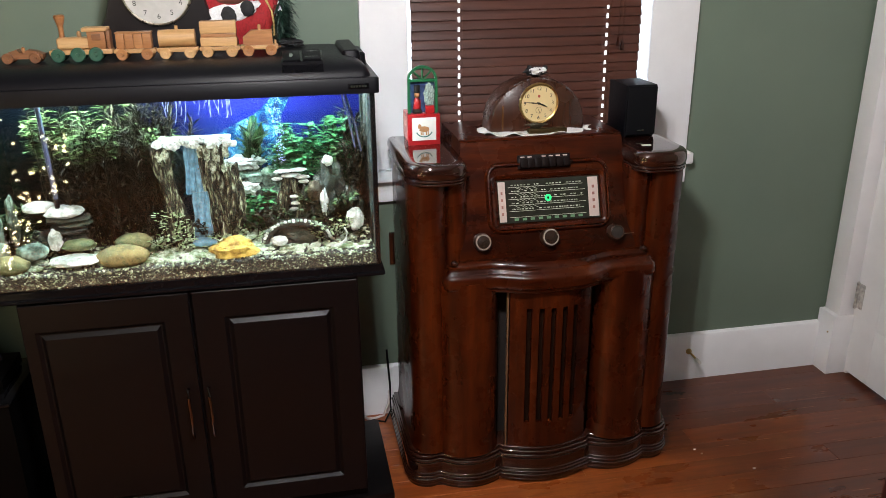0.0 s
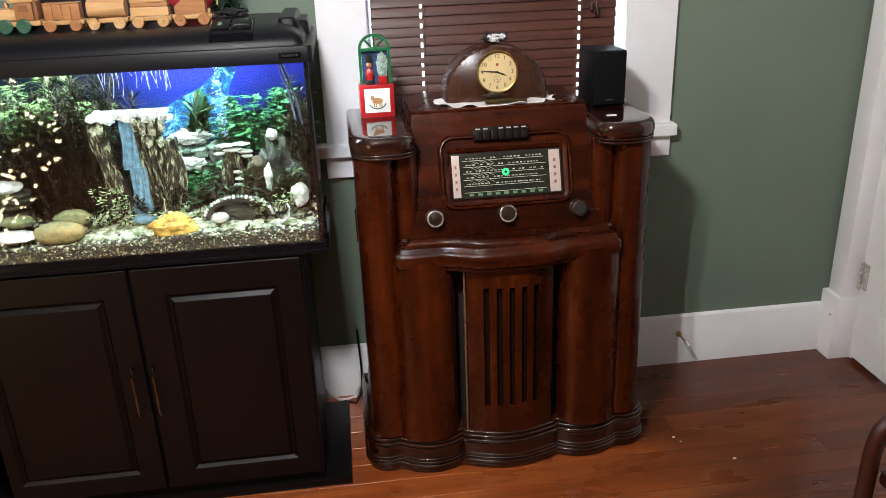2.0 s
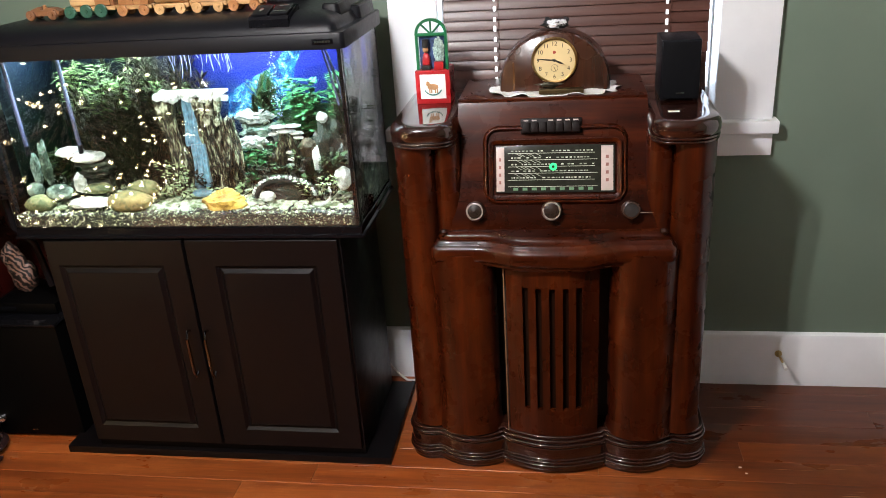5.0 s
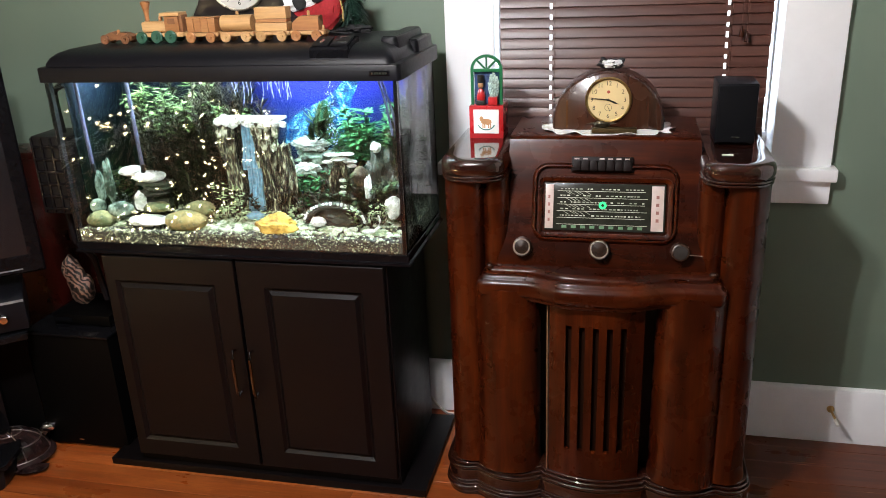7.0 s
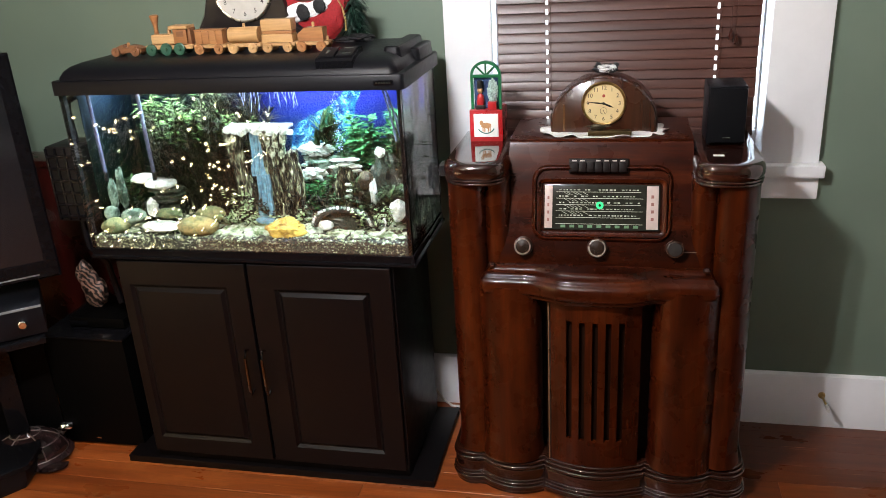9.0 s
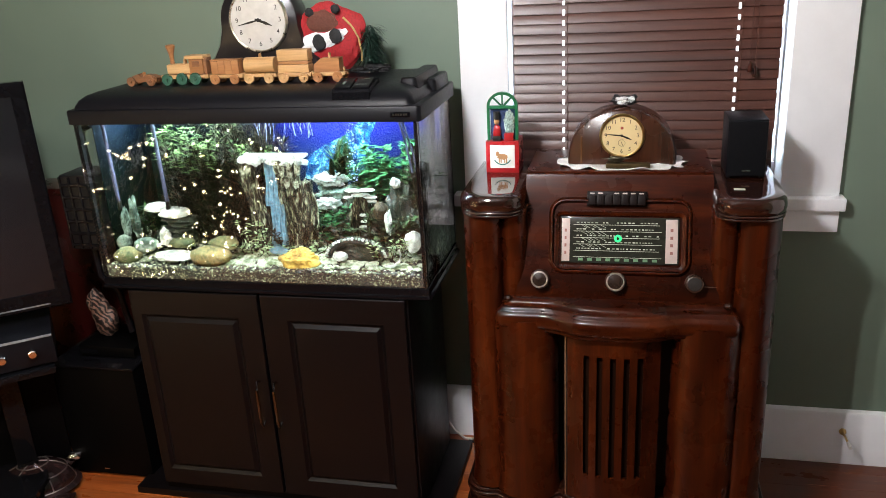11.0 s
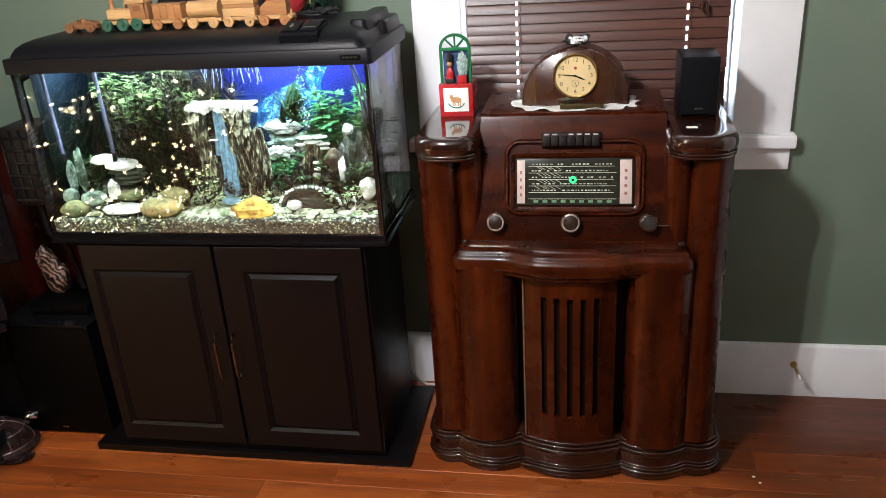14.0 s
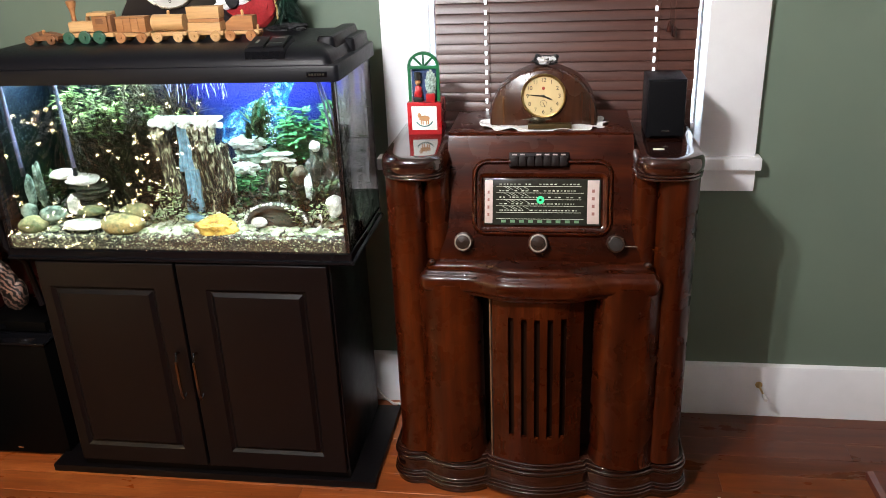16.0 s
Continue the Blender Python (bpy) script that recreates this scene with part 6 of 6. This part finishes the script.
part("white_band", blob((-0.005, -0.026, 0.092), (0.086, 0.010, 0.022), 7, 0.3, 4, 1.6), M_WHITEFUR, sk).rotation_euler = (0, radians(-16), 0)
part("black_patch", blob((-0.022, -0.035, 0.086), (0.020, 0.006, 0.022), 8, 0.15, 3), M_BLACKFUR, sk)
part("black_patch", blob((0.026, -0.033, 0.102), (0.018, 0.006, 0.020), 9, 0.15, 3), M_BLACKFUR, sk)
part("brown_patch", blob((-0.012, -0.026, 0.140), (0.044, 0.010, 0.030), 10, 0.2, 3), M_BROWNFELT, sk)
part("black_tuft", blob((-0.045, -0.028, 0.166), (0.013, 0.008, 0.012), 11, 0.2, 3), M_BLACKFUR, sk)
part("black_tuft", blob((0.030, -0.026, 0.172), (0.013, 0.008, 0.012), 12, 0.2, 3), M_BLACKFUR, sk)
part("yellow_piping", tube([(0.050, -0.026, 0.150), (0.072, -0.022, 0.125), (0.086, -0.016, 0.095), (0.090, -0.010, 0.06), (0.088, -0.006, 0.03)], 0.0028, 6), plain("gold_cord", (0.45, 0.32, 0.12), 0.5), sk)
bag = thing("dark_cloth_bag", 0.050, 2.150, HT, "crumpled dark cloth bag on the hood", "bag")
part("cloth", blob((0, 0, 0.007), (0.052, 0.032, 0.013), 14, 0.4, 4, 2.2, flat=0.55), plain("dark_crumpled_cloth", (0.009, 0.009, 0.010), 0.85, vary=0.5, scale=80, bump=0.4), bag)

# ---- beside the tank ----
M_SUBBLACK = plain("matt_black_vinyl", (0.0016, 0.0015, 0.0016), 0.5, vary=0.2, scale=200, bump=0.08, spec=0.05)
M_REDWOOD = wood("dark_cherry", (0.018, 0.0013, 0.0012), (0.034, 0.0026, 0.0022), (0.052, 0.0046, 0.0035), (1, 1, 0.06), (0.22, 0.35), 0.3, 80, 0.04)
cabt = thing("side_cabinet", -1.27, 2.245, 0, "dark cherry-red wooden cabinet behind a television", "cabinet")
part("body", box(-0.40, 0.40, -0.055, 0.058, 0.05, 0.885, 0.003), M_REDWOOD, cabt)
part("top", box(-0.415, 0.415, -0.070, 0.060, 0.885, 0.906, 0.004), M_REDWOOD, cabt)
part("plinth", box(-0.39, 0.39, -0.05, 0.055, 0.0, 0.05, 0.002), M_BLACKWOOD, cabt)

M_PALELINE = plain("pale_line_and_highlight", (0.17, 0.17, 0.18), 0.4)
M_SCREEN = plain("dark_screen", (0.010, 0.010, 0.012), 0.09, vary=0.1)
ANG = 39.0
tv = thing("television", -0.902, 1.930, 0.0, "large black flat television switched off, on a black pedestal", "television", rz=ANG)
part("bezel", rings([[(x, yy, zz) for x, zz in o] for o, yy in (
    ([(-1.0, 0.615), (0.0, 0.615), (0.0, 1.288), (-1.0, 1.288)], 0.02), ([(-1.0, 0.615), (0.0, 0.615), (0.0, 1.288), (-1.0, 1.288)], -0.008), ([(-0.995, 0.620), (-0.005, 0.620), (-0.005, 1.283), (-0.995, 1.283)], -0.013),
    ([(-0.962, 0.668), (-0.038, 0.668), (-0.038, 1.250), (-0.962, 1.250)], -0.010), ([(-0.960, 0.670), (-0.040, 0.670), (-0.040, 1.248), (-0.960, 1.248)], -0.002))], caps=False), M_GLOSSBLACK, tv)
part("screen", box(-0.962, -0.038, -0.004, 0.0, 0.668, 1.250, 0), M_SCREEN, tv, "dark switched-off screen")
part("back_shell", box(-0.97, -0.03, 0.018, 0.075, 0.65, 1.26, 0.012), M_BLACKPLASTIC, tv)
part("trim_strip", box(-0.94, -0.06, -0.0145, -0.012, 0.628, 0.632, 0), M_PALELINE, tv, smooth=0)
part("neck", box(-0.60, -0.40, 0.015, 0.06, 0.475, 0.66, 0.005), M_GLOSSBLACK, tv)
tvs = thing("television_stand", -0.860, 1.930, 0.0, "glossy black television stand with a curved lower shelf", "stand", rz=ANG)
part("top_shelf", box(-1.05, -0.115, -0.10, 0.16, 0.453, 0.475, 0.004), M_GLOSSBLACK, tvs)
lowshelf = [(-1.0, 0.10), (-1.0, -0.12)] + [(-0.95 + 0.70 * k / 10, -0.14 - 0.06 * math.sin(math.pi * k / 10)) for k in range(11)] + [(-0.21, -0.05), (-0.22, 0.10)]
part("lower_shelf", moulded(lowshelf, [(0, 0.075), (0.004, 0.078), (0.004, 0.092), (0, 0.095)]), M_GLOSSBLACK, tvs)
part("lower_base", moulded(lowshelf, [(-0.03, 0.0), (-0.02, 0.02), (-0.012, 0.0745)]), M_BLACKPLASTIC, tvs)
# added black panel, hiding floor that lies in shade behind the stand
part("back_panel", box(-1.0, -0.135, 0.085, 0.10, 0.0, 0.453, 0.003), M_SUBBLACK, tvs)
for x in (-0.97, -0.26):
    part("post", box(x - 0.03, x + 0.03, 0.02, 0.08, 0.095, 0.453, 0.006), M_GLOSSBLACK, tvs)
rec = thing("receiver", -0.860, 1.930, 0.475, "glossy black audio receiver with chrome knobs", "receiver", rz=ANG)
part("case", box(-0.62, -0.105, -0.085, 0.14, 0.006, 0.100, 0.004), M_BLACKPLASTIC, rec)
# light grey lip: the edge's white highlight is put into its colour
part("front_lip", box(-0.62, -0.105, -0.089, -0.085, 0.092, 0.099, 0.001), M_PALELINE, rec)
for x in (-0.165, -0.245):
    part("knob", lathe([(0.0005, 0), (0.014, 0), (0.013, 0.014), (0.010, 0.017), (0.0005, 0.018)], 20, facing(x, -0.085, 0.050)), M_CHROME, rec)
for x in (-0.6, -0.2):
    part("foot", box(x - 0.015, x + 0.015, -0.07, 0.12, 0.0, 0.006, 0.001), M_BLACKPLASTIC, rec)

sub = thing("subwoofer", -0.870, 2.06, 0, "black cube subwoofer on the floor beside the stand", "speaker")
part("cabinet", box(-0.142, 0.145, -0.155, 0.105, 0.012, 0.402, 0.004), M_SUBBLACK, sub)
part("top_panel", box(-0.147, 0.150, -0.162, 0.108, 0.402, 0.410, 0.002), M_GLOSSBLACK, sub)
part("badge", box(-0.03, -0.012, -0.157, -0.155, 0.030, 0.034, 0), M_CHROME, sub, smooth=0)
for dx in (-0.11, 0.085):
    for dy in (-0.12, 0.08):
        part("foot", lathe([(0.0005, 0), (0.018, 0), (0.020, 0.012), (0.0005, 0.0125)], 12, Matrix.Translation((dx, dy, 0))), M_BLACKPLASTIC, sub)
stb = thing("cable_box", -0.850, 2.05, 0.410, "flat black cable box on top of a subwoofer", "electronics")
part("case", box(-0.100, 0.100, -0.085, 0.085, 0.004, 0.036, 0.003), M_SUBBLACK, stb)
part("display", box(-0.092, -0.03, -0.0865, -0.085, 0.012, 0.026, 0), M_GLOSSBLACK, stb, smooth=0)
part("power_mark", box(-0.094, -0.088, -0.0875, -0.0865, 0.022, 0.026, 0), M_CHROME, stb, smooth=0)
for dx in (-0.088, 0.088):
    part("foot", box(dx - 0.01, dx + 0.01, -0.07, 0.07, 0, 0.004, 0), M_BLACKPLASTIC, stb)
m = Mat("striped_glaze", 0.3)
v = m.coords()
wv = m.node("ShaderNodeTexWave", Scale=26.0, Distortion=9.0, Detail=2.0, Detail_Scale=1.5)
wv.bands_direction = "DIAGONAL"
m.link(v, wv.inputs["Vector"])
m.color(m.ramp(wv.outputs[1], [(0.44, (0.008, 0.006, 0.005)), (0.58, (0.22, 0.13, 0.10))]))
fig = part("figurine", blob((0.012, 0.004, 0.050), (0.037, 0.032, 0.052), 5, 0.16, 4, 1.6, flat=0.94, bm=blob((-0.010, -0.004, 0.120), (0.026, 0.026, 0.044), 6, 0.2, 4, 1.8, bm=blob((0.0, 0.0, 0.082), (0.030, 0.028, 0.055), 7, 0.1, 4))), m.m)
tagged(fig, "black and pinkish striped ceramic animal figurine", "figurine")
fig.matrix_basis = pose(-0.903, 2.050, 0.446)

# leaded-glass turtle lamp on the floor
M_LEADGLASS = plain("dark_amber_glass", (0.020, 0.010, 0.010), 0.08, vary=0.8, scale=30)
M_LEAD = plain("lead_came", (0.16, 0.13, 0.12), 0.35, 0.8)
tl = thing("turtle_lamp", -1.075, 1.800, 0, "dark leaded-glass lamp in the shape of a turtle", "lamp", rz=30)
dome = []
for j in range(9):
    a = radians(88 * j / 8)
    dome.append([(0.115 * math.cos(a) * math.cos(2 * math.pi * i / 24), 0.085 * math.cos(a) * math.sin(2 * math.pi * i / 24), 0.028 + 0.082 * math.sin(a)) for i in range(24)])
part("shell", rings(dome), M_LEADGLASS, tl, smooth=0)
for i in range(0, 24, 4):
    part("lead_line", tube([Vector(dome[j][i]) * 1.004 for j in range(9)], 0.0022, 6), M_LEAD, tl)
for j in (0, 3, 6):
    part("lead_line", tube([dome[j][i % 24] for i in range(25)], 0.0024, 6), M_LEAD, tl)
part("skirt", moulded([(0.13 * math.cos(2 * math.pi * i / 24), 0.098 * math.sin(2 * math.pi * i / 24)) for i in range(24)], [(0, 0.012), (0.002, 0.018), (-0.012, 0.028)]), M_LEADGLASS, tl)
part("body", blob((0, 0, 0.012), (0.105, 0.08, 0.013), 2, 0.08, 3, flat=0.9), M_BLACKPLASTIC, tl)
part("head", blob((0.112, 0.045, 0.075), (0.026, 0.018, 0.017), 4, 0.15, 3), M_CHROME, tl, "silvery turtle head")
part("neck", tube([(0.08, 0.035, 0.04), (0.10, 0.042, 0.062), (0.112, 0.045, 0.072)], 0.010, 8), M_LEAD, tl)
for x, y in ((-0.075, -0.085), (0.075, -0.09), (-0.08, 0.08), (0.06, 0.09)):
    part("flipper", blob((x, y, 0.012), (0.042, 0.022, 0.010), 7, 0.25, 3), M_LEADGLASS, tl)
cab2 = thing("lamp_cable", -1.06, 1.90, 0, "dark twisted lamp cord by the stand", "cable")
part("cord", tube([(0.0, 0.0, 0.004), (0.02, 0.02, 0.03), (-0.03, 0.05, 0.09), (-0.09, 0.06, 0.14), (-0.10, 0.04, 0.06), (-0.05, 0.01, 0.1), (0.01, 0.04, 0.13)], 0.004, 6), M_LEAD, cab2)

# external filter hanging on the tank's left end
filt = thing("hanging_filter", TX - 0.489, 1.95, 0.80, "black ribbed hanging filter on the tank's end", "filter")
part("body", box(-0.122, -0.003, -0.05, 0.07, 0.0, 0.225, 0.006), M_BLACKPLASTIC, filt)
for k in range(6):
    part("front_rib", box(-0.120, -0.006, -0.055, -0.05, 0.012 + 0.036 * k, 0.020 + 0.036 * k, 0.001), M_GLOSSBLACK, filt)
for k in range(4):
    part("upright_rib", box(-0.120 + 0.030 * k, -0.114 + 0.030 * k, -0.0555, -0.0502, 0.005, 0.220, 0.001), M_GLOSSBLACK, filt)
part("hose", tube([(-0.05, 0.0, 0.22), (-0.055, 0.0, 0.30), (-0.05, 0.0, 0.345), (-0.02, 0.0, 0.36)], 0.010, 8), M_BLACKPLASTIC, filt)
part("lower_hose", tube([(-0.09, 0.0, 0.0), (-0.085, 0.0, -0.10), (-0.05, 0.02, -0.16), (-0.04, 0.03, -0.30)], 0.010, 8), M_BLACKPLASTIC, filt)

# ---- by the door: table and chair ----
M_CHAIR = wood("reddish_maple", (0.026, 0.0050, 0.0028), (0.048, 0.0095, 0.0045), (0.072, 0.016, 0.0075), (1, 1, 0.08), (0.36, 0.5), 0.05, 90, 0.04)
tb = thing("table", 1.243, 1.060, 0, "dark-topped wooden table with moulded edge", "table")
part("tabletop", moulded([(0.0, -0.95), (0.72, -0.95), (0.72, 0.0), (0.0, 0.0)], [(-0.012, 0.712), (0.0, 0.720), (0.0, 0.732), (-0.006, 0.738), (-0.02, 0.739)]), M_CHAIR, tb)
part("inset_top", box(0.02, 0.70, -0.93, -0.02, 0.7385, 0.7405, 0.0005), plain("dark_leather_top", (0.03, 0.022, 0.024), 0.4, vary=0.3, scale=120), tb)
for x0, x1, y0, y1 in ((0.03, 0.69, -0.05, -0.03), (0.03, 0.05, -0.92, -0.05), (0.67, 0.69, -0.92, -0.05), (0.03, 0.69, -0.94, -0.92)):
    part("apron", box(x0, x1, y0, y1, 0.62, 0.712, 0.002), M_CHAIR, tb)
for x in (0.055, 0.665):
    for y in (-0.055, -0.895):
        part("leg", lathe([(0.0005, 0), (0.016, 0), (0.020, 0.05), (0.016, 0.10), (0.026, 0.30), (0.030, 0.52), (0.020, 0.58), (0.028, 0.60), (0.028, 0.71), (0.0005, 0.712)], 16, Matrix.Translation((x, y, 0))), M_CHAIR, tb)
ch = thing("armchair", 1.572, 1.22, 0, "reddish wooden armchair with a bowed arm, beside a table", "chair")
part("arm", tube([(-0.135, 0.09, 0.0), (-0.136, 0.09, 0.10), (-0.137, 0.09, 0.20), (-0.137, 0.09, 0.28), (-0.136, 0.09, 0.33), (-0.132, 0.09, 0.365), (-0.125, 0.09, 0.390), (-0.112, 0.088, 0.409), (-0.095, 0.085, 0.421), (-0.070, 0.080, 0.429), (-0.04, 0.075, 0.433), (0.01, 0.068, 0.435), (0.06, 0.06, 0.435), (0.16, 0.04, 0.43)], 0.019, 20), M_CHAIR, ch)
part("seat", box(-0.10, 0.32, -0.22, 0.10, 0.24, 0.275, 0.008), M_CHAIR, ch)
part("cushion", box(-0.09, 0.31, -0.21, 0.085, 0.2755, 0.33, 0.02, 3), plain("faded_rose_cloth", (0.32, 0.17, 0.15), 0.8), ch)
for x, y in ((-0.08, -0.20), (0.30, -0.20), (0.30, 0.08)):
    part("leg", tube([(x, y, 0.24), (x, y, 0.0)], 0.018, 10), M_CHAIR, ch)

# ---- seen only as reflections: hanging lamp and a lit tree ----
hang = thing("ceiling_lamp", 0.12, 0.715, 2.11, "four-bulb hanging lamp with a dark metal frame", "lamp")
part("rod", tube([(0, 0, 0.0), (0, 0, H - 2.11)], 0.008, 8), M_BRASS, hang)
part("canopy", lathe([(0.0005, 0), (0.05, 0.0), (0.06, 0.012), (0.06, 0.02), (0.0005, 0.02)], 20, Matrix.Translation((0, 0, H - 2.131))), M_BRASS, hang)
for b in BULBS:
    part("arm", tube([(0, 0, 0.01), ((b[0] - 0.12) * 0.6, (b[1] - 0.715) * 0.6, 0.03), (b[0] - 0.12, b[1] - 0.715, 0.01)], 0.006, 8), M_BRASS, hang)
    part("socket", lathe([(0.0005, 0.0), (0.014, 0.0), (0.016, 0.03), (0.0005, 0.032)], 12, Matrix.Translation((b[0] - 0.12, b[1] - 0.715, -0.035))), M_BRASS, hang)
rnd = random.Random(8)
xt = thing("christmas_tree", -1.45, 0.35, 0, "decorated fir tree hung with small warm lights", "christmas tree")
part("trunk", tube([(0, 0, 0), (0, 0, 2.0)], lambda s: 0.035 - 0.025 * s, 8), M_WALN, xt)


def tree_r(h):
    """The tree's girth at a share of its height."""
    return 0.10 + 0.44 * min(1.0, (h + 0.10) / 0.32) * (1 - max(0.0, h - 0.42) / 0.62)


vs, fs = [], []
for k in range(4200):
    h = rnd.random() ** 1.2
    z = 0.18 + 1.85 * h
    r = (tree_r(h) - 0.13) * rnd.uniform(0.5, 0.97)
    a = rnd.uniform(0, 2 * math.pi)
    leaf(vs, fs, Vector((r * math.cos(a) * 0.8, r * math.sin(a) * 0.8, z)), Vector((math.cos(a), math.sin(a), -0.15)), 0.12, 0.012, 0.3)
me = bpy.data.meshes.new("needles")
me.from_pydata(vs, [], fs)
me.materials.append(L_GREEN)
ob = new("needles", me)
ob.parent = xt
ob["kind"] = "stuff"
M_BULB = glow("warm_fairy_light", (1.0, 0.70, 0.34), 110.0)
bulb = bmesh.new()
bmesh.ops.create_icosphere(bulb, subdivisions=1, radius=0.0062)
bulb = mesh_of("fairy_light", bulb, M_BULB)
for k in range(300):
    h = 0.9 * rnd.random() ** 1.1
    z = 0.24 + 1.78 * h
    r = tree_r(h) + rnd.uniform(0.02, 0.07)
    a = rnd.uniform(-0.5, 2.35)
    ob = new("fairy_light", bulb)
    ob.parent = xt
    ob.matrix_basis = pose(r * math.cos(a), r * math.sin(a), z)

# ---- floor boards, last ----
floor = tagged(part("floor", box(WX0 - 0.1, WX1 + 0.1, WY0 - 0.1, WY1 + 0.1, -0.06, -0.006, 0), M_GAP, smooth=0), "worn reddish fir board floor", "floor", kind="structure")
rnd = random.Random(11)
BW = 0.0855
y = WY1 + 0.02
boards = {}
while y > WY0 + 0.04:
    x, end = WX0 - 0.05, WX1 + 0.05
    first = True
    while x < end - 0.05:
        n = rnd.choice((0.7, 1.1, 1.5, 1.9)) if first else rnd.choice((1.6, 2.2, 2.8))
        first = False
        if end - x < n + 0.3:
            n = round(end - x, 2)
        if n not in boards:
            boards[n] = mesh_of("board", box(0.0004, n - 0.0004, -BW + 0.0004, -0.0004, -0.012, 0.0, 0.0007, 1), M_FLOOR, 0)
        ob = new("board", boards[n])
        ob.parent = floor
        ob.matrix_basis = pose(x, y, -rnd.uniform(0, 0.0004), rnd.uniform(-0.12, 0.12), 0, 0)
        x += n
    y -= BW
